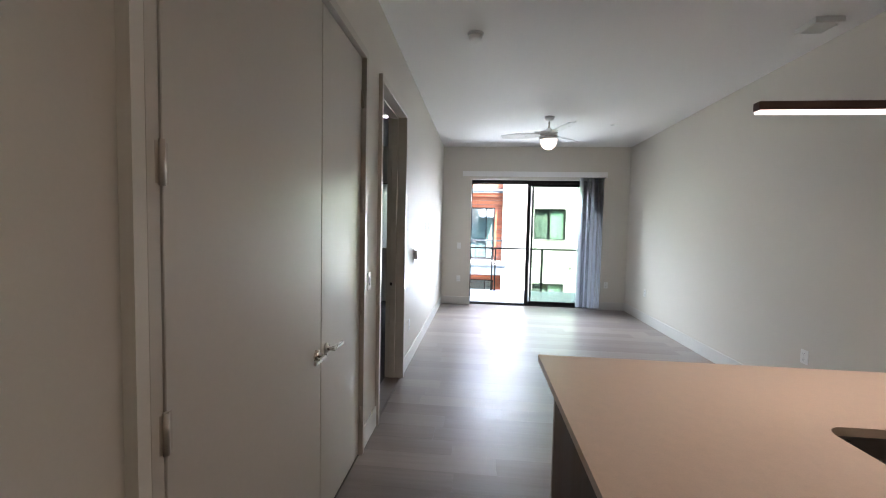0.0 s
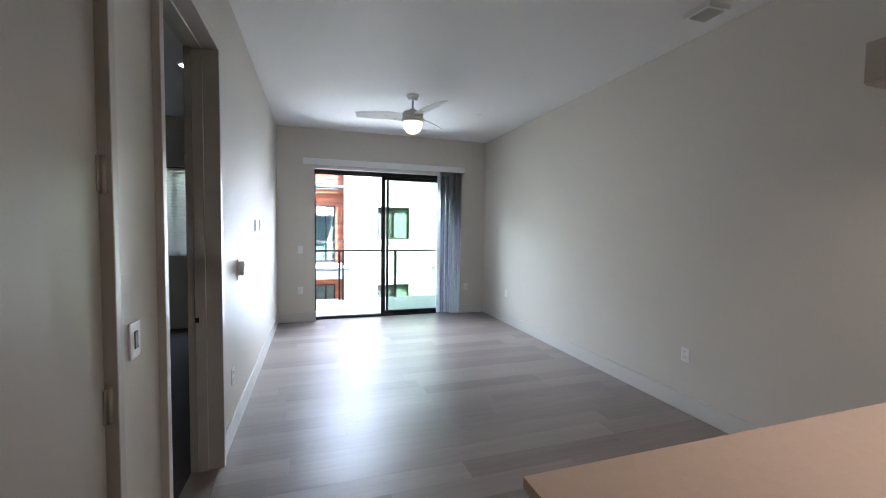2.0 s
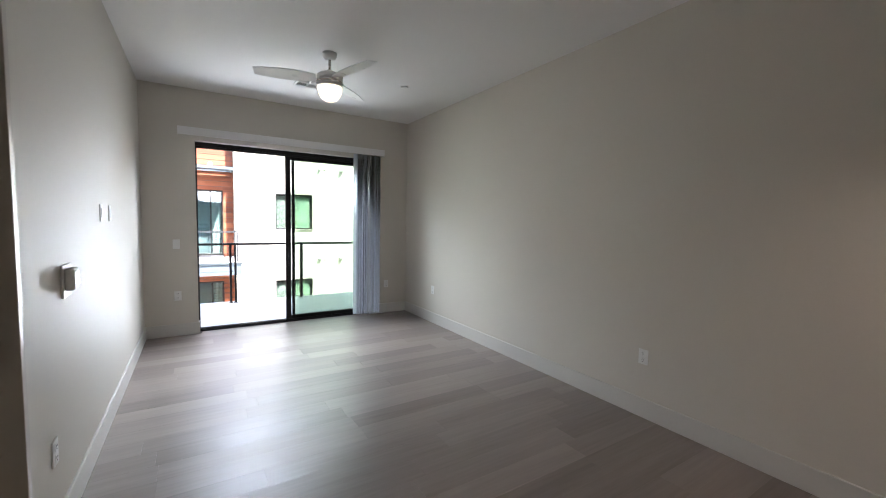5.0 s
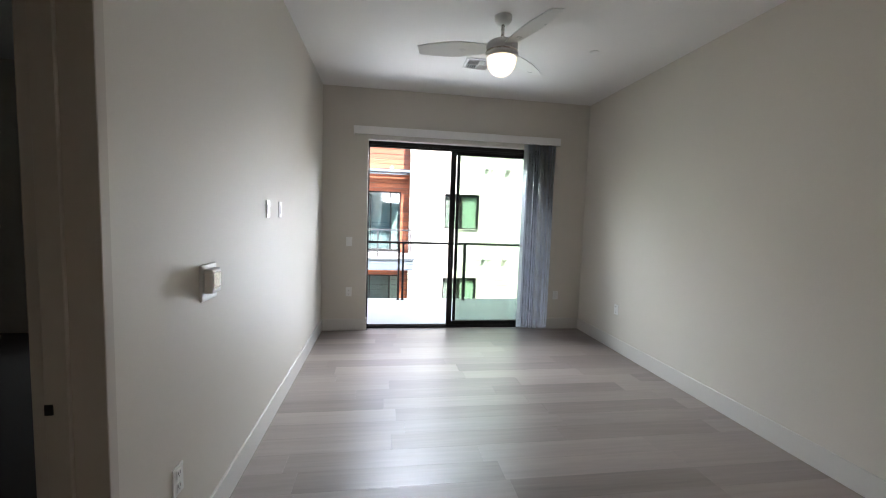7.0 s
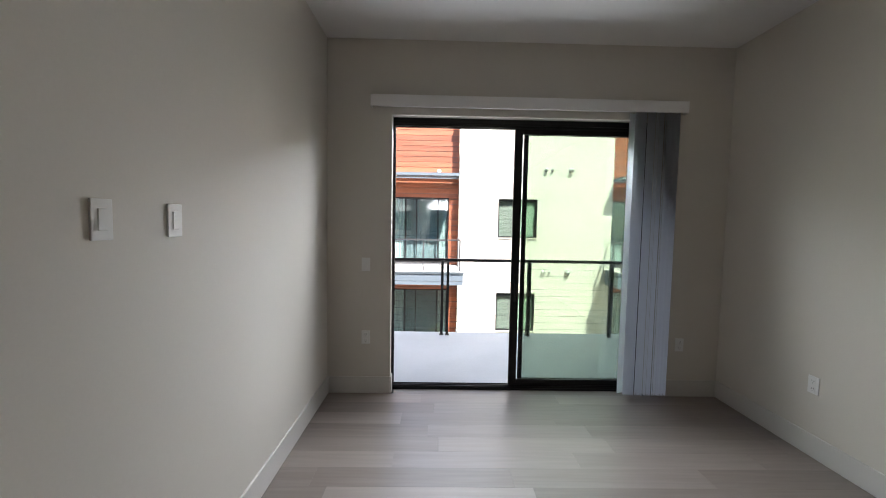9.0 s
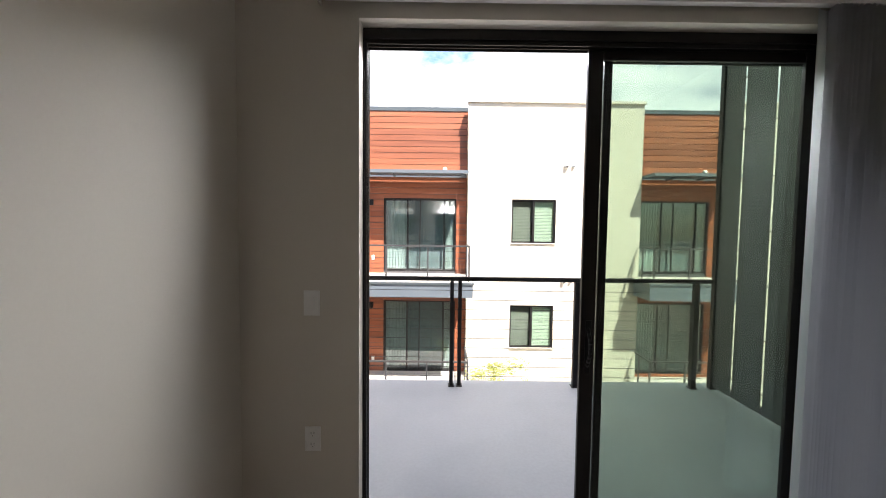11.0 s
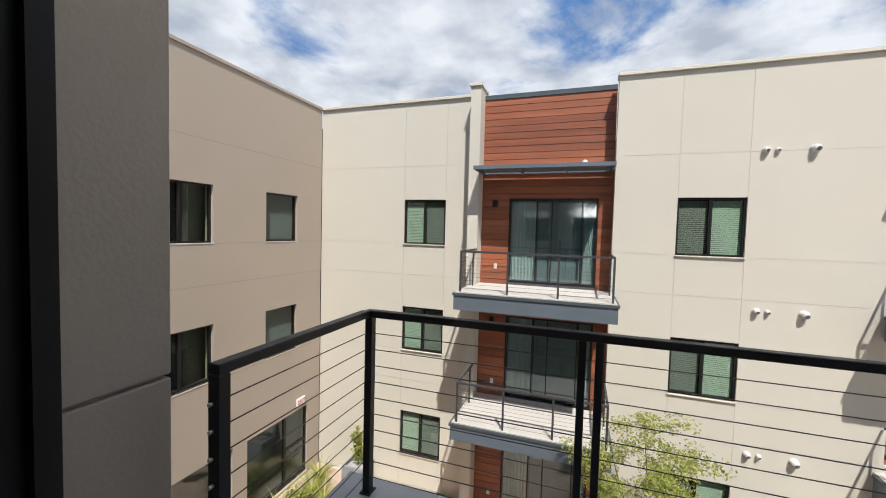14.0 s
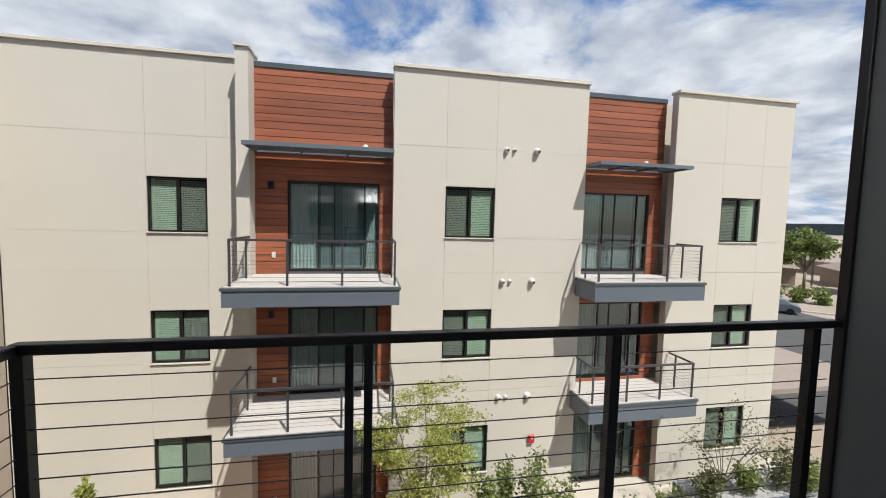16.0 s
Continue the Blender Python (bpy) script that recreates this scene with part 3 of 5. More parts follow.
vent2 = thing("ceiling_vent", (2.71, 3.13, CZ), "white ceiling air register near the long wall", "air vent")
part("frame", boxes((2.61, 2.81, 3.03, 3.05, CZ - 0.04, CZ), (2.61, 2.81, 3.21, 3.23, CZ - 0.04, CZ), (2.61, 2.63, 3.05, 3.21, CZ - 0.04, CZ), (2.79, 2.81, 3.05, 3.21, CZ - 0.04, CZ)), M_WHITE, vent2)
# same dark-coloured sheet in place of an unlit duct
part("backing", boxes((2.63, 2.79, 3.05, 3.21, CZ - 0.003, CZ - 0.001)), M_DIAL, vent2, "dark sheet standing in for the unlit duct")
for i in range(8):
    bm = boxes((2.63, 2.79, -0.011, 0.011, -0.001, 0.001))
    bmesh.ops.transform(bm, matrix=Matrix.Translation((0, 3.06 + 0.02 * i, CZ - 0.034)) @ Matrix.Rotation(radians(-35), 4, "X"), verts=bm.verts)
    part("slat", bm, M_WHITE, vent2)

smoke = thing("smoke_detector", (0.115, 3.17, CZ), "round white smoke detector on the ceiling", "smoke detector")
part("base", lathe((0.115, 3.17, CZ), [(0.068, 0.0), (0.068, -0.012), (0.06, -0.016)]), M_WHITE, smoke)
part("cover", lathe((0.115, 3.17, CZ), [(0.056, -0.015), (0.056, -0.034), (0.048, -0.048), (0.02, -0.053)]), M_WHITE, smoke)
sprink = thing("fire_sprinkler", (2.165, 6.09, CZ), "small white concealed sprinkler cover on the ceiling", "sprinkler")
part("cover", lathe((2.165, 6.09, CZ), [(0.044, 0.0), (0.044, -0.004), (0.04, -0.007), (0.01, -0.008)]), M_WHITE, sprink)

# ---- blind ----
blind = thing("vertical_blind", (1.25, 7.68, 2.6), "grey vertical blind drawn aside under a white valance", "blind")
part("valance", boxes((-0.18, 2.58, 7.622, 7.630, 2.555, 2.655), (-0.18, -0.172, 7.630, 7.699, 2.555, 2.655), (2.572, 2.58, 7.630, 7.699, 2.555, 2.655), (-0.172, 2.572, 7.630, 7.699, 2.645, 2.655), bevel=0.002), M_VALANCE, blind, "white vinyl valance")
part("head_rail", boxes((-0.15, 2.56, 7.64, 7.675, 2.563, 2.60), bevel=0.003), M_VALANCE, blind)
rng = random.Random(5)
for i in range(27):
    x = 2.12 + 0.0155 * i
    bm = bmesh.new()
    yaw = radians(14 if i == 0 else 70 + rng.uniform(-9, 9))
    rows = []
    for j in range(5):
        u = (j / 4 - 0.5) * 0.086
        bow = 0.006 * (1 - (2 * j / 4 - 1) ** 2)
        px, py = x + u * math.cos(yaw) - bow * math.sin(yaw), (7.672 if i == 0 else 7.655) + u * math.sin(yaw) + bow * math.cos(yaw)
        rows.append((bm.verts.new((px, py, 0.035)), bm.verts.new((px, py, 2.555))))
    for a, b in zip(rows, rows[1:]):
        bm.faces.new((a[0], b[0], b[1], a[1])).smooth = True
    bmesh.ops.solidify(bm, geom=bm.faces[:], thickness=0.0015)
    part("vane", bm, M_BLIND, blind)

# ---- kitchen ----
IX0, IX1, IY0, IY1, CT = 0.505, 2.75, 0.62, 1.775, 0.915
counter = thing("island_countertop", (1.6, 1.2, CT - 0.03), "sand-coloured quartz island countertop with a sink cut-out", "countertop")
SX0, SX1, SY0, SY1 = 1.326, 2.10, 0.72, 1.18


def slab_with_sink():
    bm = bmesh.new()
    n, rad = 6, 0.07
    inner = []
    for cx, cy, a0 in ((SX1 - rad, SY1 - rad, 0), (SX0 + rad, SY1 - rad, 90), (SX0 + rad, SY0 + rad, 180), (SX1 - rad, SY0 + rad, 270)):
        inner += [(cx + rad * math.cos(radians(a0 + 90 * i / n)), cy + rad * math.sin(radians(a0 + 90 * i / n))) for i in range(n + 1)]
    outer = [(IX1, IY1), (IX0, IY1), (IX0, IY0), (IX1, IY0)]
    for z in (CT, CT - 0.03):
        iv = [bm.verts.new((x, y, z)) for x, y in inner]
        ov = [bm.verts.new((x, y, z)) for x, y in outer]
        for k in range(4):
            s = k * (n + 1)
            for i in range(n):
                bm.faces.new((ov[k], iv[s + i], iv[s + i + 1]))
            nx = (s + n + 1) % len(iv)
            bm.faces.new((ov[k], iv[s + n], iv[nx], ov[(k + 1) % 4]))
    bm.verts.ensure_lookup_table()
    half = len(bm.verts) // 2
    m = len(inner)
    for i in range(m):
        bm.faces.new((bm.verts[i], bm.verts[(i + 1) % m], bm.verts[half + (i + 1) % m], bm.verts[half + i]))
    for i in range(4):
        bm.faces.new((bm.verts[m + i], bm.verts[m + (i + 1) % 4], bm.verts[half + m + (i + 1) % 4], bm.verts[half + m + i]))
    return bm


part("slab", slab_with_sink(), M_COUNTER, counter)
sink = thing("kitchen_sink", (1.75, 0.95, 0.7), "undermount steel sink in the island", "sink")
part("bowl", boxes((SX0 - 0.02, SX1 + 0.02, SY0 - 0.02, SY1 + 0.02, 0.66, 0.67), (SX0 - 0.02, SX0 - 0.01, SY0 - 0.02, SY1 + 0.02, 0.67, CT - 0.03), (SX1 + 0.01, SX1 + 0.02, SY0 - 0.02, SY1 + 0.02, 0.67, CT - 0.03), (SX0 - 0.01, SX1 + 0.01, SY0 - 0.02, SY0 - 0.01, 0.67, CT - 0.03), (SX0 - 0.01, SX1 + 0.01, SY1 + 0.01, SY1 + 0.02, 0.67, CT - 0.03)), M_SINK, sink)
part("drain", lathe((1.71, 0.95, 0.67), [(0.045, 0.0), (0.045, 0.003), (0.03, 0.004)], 20), M_STEEL, sink)
FX0, FY0 = 1.725, 1.256
faucet = thing("kitchen_faucet", (FX0, FY0, CT), "polished chrome gooseneck faucet beside the sink", "faucet")
part("base", lathe((FX0, FY0, CT), [(0.036, 0.0), (0.035, 0.118), (0.033, 0.124), (0.022, 0.126)], 28), M_CHROME, faucet)
bm = bmesh.new()
arc = [(FX0, FY0, CT + 0.12), (FX0, FY0, CT + 0.28)] + [(FX0, FY0 - 0.1 + 0.1 * math.cos(a), CT + 0.28 + 0.1 * math.sin(a)) for a in [math.pi * i / 14 for i in range(1, 15)]] + [(FX0, FY0 - 0.2, CT + 0.2)]
for a, b in zip(arc, arc[1:]):
    tube_into(bm, a, b, 0.019, n=18)
part("spout", bm, M_CHROME, faucet)
part("lever", tube((FX0 + 0.034, FY0, CT + 0.085), (FX0 + 0.13, FY0, CT + 0.1), 0.012, 0.009), M_CHROME, faucet)

island = thing("island_cabinet", (1.6, 1.0, 0), "dark wood veneer island cabinet with taupe end panel", "cabinet")
part("body", boxes((IX0 + 0.05, SX0 - 0.03, IY0 + 0.06, 1.35, 0.1, CT - 0.032), (SX1 + 0.03, IX1 - 0.02, IY0 + 0.06, 1.35, 0.1, CT - 0.032), (SX0 - 0.03, SX1 + 0.03, IY0 + 0.06, 1.35, 0.1, 0.64), (SX0 - 0.03, SX1 + 0.03, SY1 + 0.03, 1.35, 0.64, CT - 0.032)), M_CAB, island)
part("end_panel", boxes((IX0 + 0.012, IX0 + 0.03, IY0 + 0.05, 1.375, 0.0, CT - 0.031), bevel=0.002), M_CAB, island, "dark veneer end panel")
part("back_panel", boxes((IX0 + 0.012, IX1 - 0.02, 1.375, 1.40, 0.0, CT - 0.031), bevel=0.002), M_PANEL, island, "taupe back panel")
part("toe_kick", boxes((IX0 + 0.06, IX1 - 0.04, IY0 + 0.12, 1.34, 0.0, 0.1)), M_DIAL, island)

PZ = 1.98
pend = thing("linear_pendant", (1.9, 1.37, PZ), "bronze linear pendant with a glowing warm strip", "pendant lamp")
part("housing", boxes((1.19, 2.62, 1.352, 1.388, PZ + 0.006, PZ + 0.037), bevel=0.002), M_PENDANT, pend)
part("light_strip", boxes((1.195, 2.615, 1.354, 1.386, PZ - 0.004, PZ + 0.006)), M_LED, pend, "glowing warm white strip")
for x in (1.68, 2.15):
    rod = part("rod", tube((x, 1.37, PZ + 0.035), (x, 1.37, CZ), 0.006, n=10), M_PENDANT, pend)
    part("ceiling_cup", lathe((x, 1.37, CZ), [(0.03, 0), (0.03, -0.02), (0.01, -0.022)], 16), M_PENDANT, rod)
lamp("pendant_light", "AREA", 1.0, (1.0, 0.76, 0.60), look((1.9, 1.37, PZ - 0.008), (1.9, 1.37, 0)), size=1.38, size_y=0.03)

upper = thing("wall_cabinet", (2.85, 0.6, 1.9), "taupe upper wall cabinet on the long wall", "cabinet")
part("body", boxes((2.36, XR - 0.001, 0.3, 2.06, 2.20, 2.385), bevel=0.003), M_PANEL, upper)
part("door", boxes((2.34, 2.358, 0.31, 1.18, 2.203, 2.382), bevel=0.002), M_PANEL, upper)
part("door", boxes((2.34, 2.358, 1.185, 2.055, 2.203, 2.382), bevel=0.002), M_PANEL, upper)

# bedroom downlight; the kitchen pair is assumed, out of view, added for warm fill
spot = thing("recessed_light", (-1.226, 5.556, CZ), "small round recessed ceiling light, switched on", "recessed light")
part("trim", lathe((-1.226, 5.556, CZ), [(0.06, 0), (0.06, -0.004), (0.05, -0.006)], 20), M_WHITE, spot)
part("lens", lathe((-1.226, 5.556, CZ), [(0.045, -0.0065), (0.045, -0.009), (0.02, -0.0095)], 20), M_SPOT, spot)
for x, y in ((0.6, -0.9), (2.2, -0.9)):
    s2 = thing("recessed_light", (x, y, CZ), "assumed recessed ceiling light over the kitchen, out of view", "recessed light")
    part("trim", lathe((x, y, CZ), [(0.06, 0), (0.06, -0.004), (0.05, -0.006)], 20), M_WHITE, s2)
    part("lens", lathe((x, y, CZ), [(0.045, -0.0065), (0.045, -0.009), (0.02, -0.0095)], 20), M_SPOT, s2)
    lamp("kitchen_fill", "AREA", 0.28, (1.0, 0.72, 0.48), look((x, y, CZ - 0.015), (x, y, 0)), size=0.09, size_y=0.09)

# bedroom window with a raised-slat blind
win = thing("window_1", (-2.0, 7.87, 1.1), "bronze bedroom window with white horizontal blinds", "window")
win["kind"] = "structure"
part("window_frame", boxes((-2.75, -2.70, 7.81, 7.88, 1.1, 2.42), (-1.30, -1.25, 7.81, 7.88, 1.1, 2.42), (-2.70, -1.30, 7.81, 7.88, 2.37, 2.42), (-2.70, -1.30, 7.81, 7.88, 1.1, 1.15), (-2.02, -1.98, 7.81, 7.88, 1.15, 2.37)), M_BRONZE, win)
pane = part("pane", boxes((-2.70, -2.02, 7.845, 7.851, 1.15, 2.37)), M_GLASS, win)
pane.visible_shadow = False
pane = part("pane", boxes((-1.98, -1.30, 7.845, 7.851, 1.15, 2.37)), M_GLASS, win)
pane.visible_shadow = False
slat = mesh_of("slat", boxes((-0.735, 0.735, -0.0255, 0.0255, -0.001, 0.001)), leafy("white_slat", (0.8, 0.8, 0.78), (0.82, 0.82, 0.8)))
for i in range(27):
    o = piece("slat", slat, (-2.0, 7.785, 1.13 + 0.048 * i), win)
    o.rotation_euler = (radians(66), 0, 0)
    o.matrix_parent_inverse = Matrix.Translation(-win.location)

# ---- own balcony ----
structure("balcony_slab", boxes((-0.86, 3.12, YO, 9.785, -0.22, -0.004), bevel=0.006), M_CONC, "smooth grey sealed concrete balcony floor", "balcony floor")
stub = thing("wall_stub", (-1.0, 8.3, -7.3), "dark grey-brown stucco wall end beside the balcony", "wall")
stub["kind"] = "structure"
for z0, z1 in ((-7.3, -2.6), (-2.588, 1.0), (1.012, 5.9)):
    part("stucco_panel", boxes((-1.35, -0.87, YO, 8.635, z0, z1), bevel=0.006), M_GREYST, stub)
part("backing", boxes((-1.33, -0.89, YO, 8.615, -7.3, 5.9)), M_GREYST, stub)
# unseen building mass, added to keep the sun off balcony and court
structure("outer_wall", boxes((-9.0, 9.0, YO - 0.6, YO, 3.4, 5.9), (-9.0, -4.4, YO - 0.2, YO, -7.3, 3.4), (XR + 0.15, 9.0, YO - 0.2, YO, -7.3, 3.4), (-4.4, XR + 0.15, YO - 0.2, YO, -7.3, -0.3), (-9.0, 9.0, -3.5, YO - 0.6, 3.4, 5.7), (8.8, 9.0, -3.5, YO - 0.2, -7.3, 3.4), (-9.0, -8.8, -3.5, YO - 0.2, -7.3, 3.4), (-9, 9, -3.7, -3.5, -7.3, 5.7)), M_GREYST, "unseen stucco outer wall and roof, added to shade the balcony and court", "wall")

RY, RT = 9.645, 1.075
rail = thing("balcony_railing", (1.2, RY, 0), "black steel balcony railing with thin horizontal cables", "railing")
part("top_rail", boxes((-0.68, 3.028, RY - 0.025, RY + 0.025, RT - 0.04, RT), (-0.695, -0.645, 8.63, RY - 0.025, RT - 0.04, RT), bevel=0.004), M_BLACK, rail)
POSTS = ((-0.655, RY), (0.497, RY), (0.575, RY), (1.717, RY), (2.88, RY))
for i, (x, y) in enumerate(POSTS):
    w = 0.018 if i in (1, 2) else 0.025 if i else 0.022
    post = part("post", boxes((x - w, x + w, y - 0.025, y + 0.025, -0.004, RT - 0.04), bevel=0.003), M_BLACK, rail)
    part("foot_plate", boxes((x - w - 0.012, x + w + 0.012, y - 0.04, y + 0.04, -0.004, 0.006), bevel=0.002), M_BLACK, post)
part("post", boxes((-0.695, -0.645, 8.63, 8.68, -0.004, RT - 0.04), bevel=0.003), M_BLACK, rail)
for k in range(10):
    z = 0.09 + 0.0945 * k
    part("cable", tube((-0.655, RY, z), (3.0, RY, z), 0.0028, n=6), M_CABLE, rail)
    part("cable", tube((-0.67, 8.655, z), (-0.67, RY, z), 0.0028, n=6), M_CABLE, rail)
    part("cable_end", tube((-0.67, 8.612, z), (-0.67, 8.63, z), 0.007, n=8), M_STEEL, rail)

screen = thing("privacy_screen", (3.07, 8.8, 0), "dark grey privacy screen of tall boards with narrow gaps", "privacy screen")
edges = [YO, 8.34, 8.68, 9.02, 9.36, 9.62]
for a, b in zip(edges, edges[1:]):
    part("board", boxes((3.05, 3.057, a + 0.011, b - 0.011, 0.03, 3.22), bevel=0.002), M_SCREEN, screen)
part("end_post", boxes((3.03, 3.10, 9.605, 9.655, -0.004, 3.24), bevel=0.003), M_BLACK, screen)
for z in (0.2, 0.65, 1.1, 1.55, 2.0, 2.45, 2.9):
    for b in edges[1:-1]:
        part("bracket", boxes((3.044, 3.05, b - 0.045, b + 0.045, z - 0.006, z + 0.006)), M_BLACK, screen)
part("rear_rail", boxes((3.058, 3.09, 8.0, 9.60, 3.16, 3.22), (3.058, 3.09, 8.0, 9.60, 0.03, 0.08)), M_BLACK, screen)

# ---- building across the court ----
G, FH = -7.3, 3.63
YA, YBF = 19.8, 19.22
apt = thing("apartment_building", (2.5, 22, G), "cream stucco three-storey apartment block with red-brown siding recesses", "apartment building")


def unit_panel(w, h, cache={}):
    key = (round(w, 3), round(h, 3))
    if key not in cache:
        cache[key] = mesh_of("stucco_panel", boxes((0.003, w - 0.003, 0.038, 0.05, 0.003, h - 0.003)), M_STUCCO)
    return cache[key]


def facade(x0, x1, y, top, win_cols, backing_depth=2.0):
    """Stucco front: backing, thin-jointed panels between the window columns, coping."""
    holes = [(a, b, 1.07 - FH * k, 2.55 - FH * k) for a, b in win_cols for k in range(3)]
    bm = wall_with_holes("x", y + 0.05, y + 0.3, x0, x1, G, top, holes)
    box_into(bm, x0, x1, y + 1.2, y + backing_depth, G, top)
    part("wall", bm, M_JOINT, apt, "cream stucco wall")
    xs = sorted({x0, x1, *(v for c in win_cols for v in c)})
    zs = [G]
    for k in (2, 1, 0):
        zs += [1.07 - FH * k, 2.55 - FH * k, 3.66 - FH * k]
    zs.append(top)
    for a, b in zip(xs, xs[1:]):
        in_win = (a, b) in win_cols
        cut = zs if in_win else [G] + [v for k in (2, 1, 0) for v in (1.07 - FH * k, 3.66 - FH * k)] + [top]
        for lo, hi in zip(cut, cut[1:]):
            if in_win and any(abs(lo - (1.07 - FH * k)) < 1e-6 for k in range(3)):
                continue
            o = piece("stucco_panel", unit_panel(b - a, hi - lo), (a, y, lo), apt)
            o.matrix_parent_inverse = Matrix.Translation(-apt.location)
    part("coping", boxes((x0 - 0.03, x1 + 0.03, y - 0.04, y + 0.35, top, top + 0.09), bevel=0.006), M_COPING, apt, "cream metal coping")


facade(-8.57, -2.84, YA, 5.76, [(-5.24, -3.76)])
facade(1.25, 7.15, YBF, 5.76, [(2.76, 4.26)], 2.6)
facade(10.28, 14.85, YBF, 5.80, [(12.15, 13.70)], 2.6)
for px0, px1 in ((-2.84, -2.52), ):
    bm = boxes((px0, px1, YBF + 0.01, YA + 0.3, G, 5.88))
    part("pier", bm, M_STUCCO, apt, "cream stucco pier")
    part("coping", boxes((px0 - 0.03, px1 + 0.03, YBF - 0.05, YA + 0.3, 5.88, 5.96), bevel=0.005), M_COPING, apt, "cream metal coping")
part("roof", boxes((-8.57, 14.8, 21.3, 32, 5.2, 5.5)), M_SLAB, apt)
part("far_wall", boxes((14.6, 14.85, 21.8, 32, G, 5.7), (-8.57, 14.85, 31.8, 32, G, 5.7)), M_STUCCO, apt)



def far_window(x0, x1, y, z0, z1, parent, axis="x", blinds=True, mullion=True, screened=0, sky_sheet=False):
    """Two-light bronze window set back in the wall, with drawn blinds behind the glass."""
    def b(u0, u1, v0, v1, w0, w1):
        return (u0, u1, v0, v1, w0, w1) if axis == "x" else (v0, v1, u0, u1, w0, w1)
    d = 1 if axis == "x" else -1
    def deep(a, c):
        lo, hi = y + d * a, y + d * c
        return (min(lo, hi), max(lo, hi))
    f = 0.05
    mid = (x0 + x1) / 2
    rows = [b(x0, x0 + f, *deep(0.09, 0.17), z0, z1), b(x1 - f, x1, *deep(0.09, 0.17), z0, z1), b(x0 + f, x1 - f, *deep(0.09, 0.17), z1 - f, z1), b(x0 + f, x1 - f, *deep(0.09, 0.17), z0, z0 + f)]
    if mullion:
        rows.append(b(mid - 0.035, mid + 0.035, *deep(0.08, 0.16), z0 + f, z1 - f))
    w = part("window", boxes(*rows), M_BRONZE, parent, "two-light dark bronze window")
    spans = ((x0 + f, mid - 0.035), (mid + 0.035, x1 - f)) if mullion else ((x0 + f, x1 - f),)
    for side, (a, c) in enumerate(spans):
        pn = part("pane", boxes(b(a, c, *deep(0.12, 0.126), z0 + f, z1 - f)), M_SCREENGLASS if side == screened else M_FARGLASS, w)
        pn.visible_shadow = False
        if blinds:
            rows = []
            n = int((z1 - z0 - 0.1) / 0.05)
            for i in range(n):
                z = z0 + f + 0.05 * (i + 0.5)
                rows.append(b(a + 0.005, c - 0.005, *deep(0.19, 0.2), z - 0.0195, z + 0.0195))
            part("blind", boxes(*rows), M_SLAT, w, "white horizontal blind")
    if sky_sheet:
        # added sheet gives the pane its flat grey sky reflection
        part("reflection_sheet", boxes(b(x0 + f, x1 - f, *deep(0.19, 0.194), z0 + f, z1 - f)), M_SKY_SHEET, w, "flat blue-grey sheet for the sky reflected in the pane")
    part("sill", boxes(b(x0 - 0.02, x1 + 0.02, *deep(-0.012, 0.09), z0 - 0.03, z0), bevel=0.003), M_COPING, w)
    # dark sheet in place of the unlit room behind the window
    part("dark_room_sheet", boxes(b(x0, x1, *deep(0.5, 0.52), z0, z1)), M_DARKROOM, w)


for k in range(3):
    for a, c, y in ((-5.24, -3.76, YA), (2.76, 4.26, YBF), (12.15, 13.70, YBF)):
        far_window(a, c, y, 1.07 - FH * k, 2.55 - FH * k, apt, screened=1 if y == YA else 0)


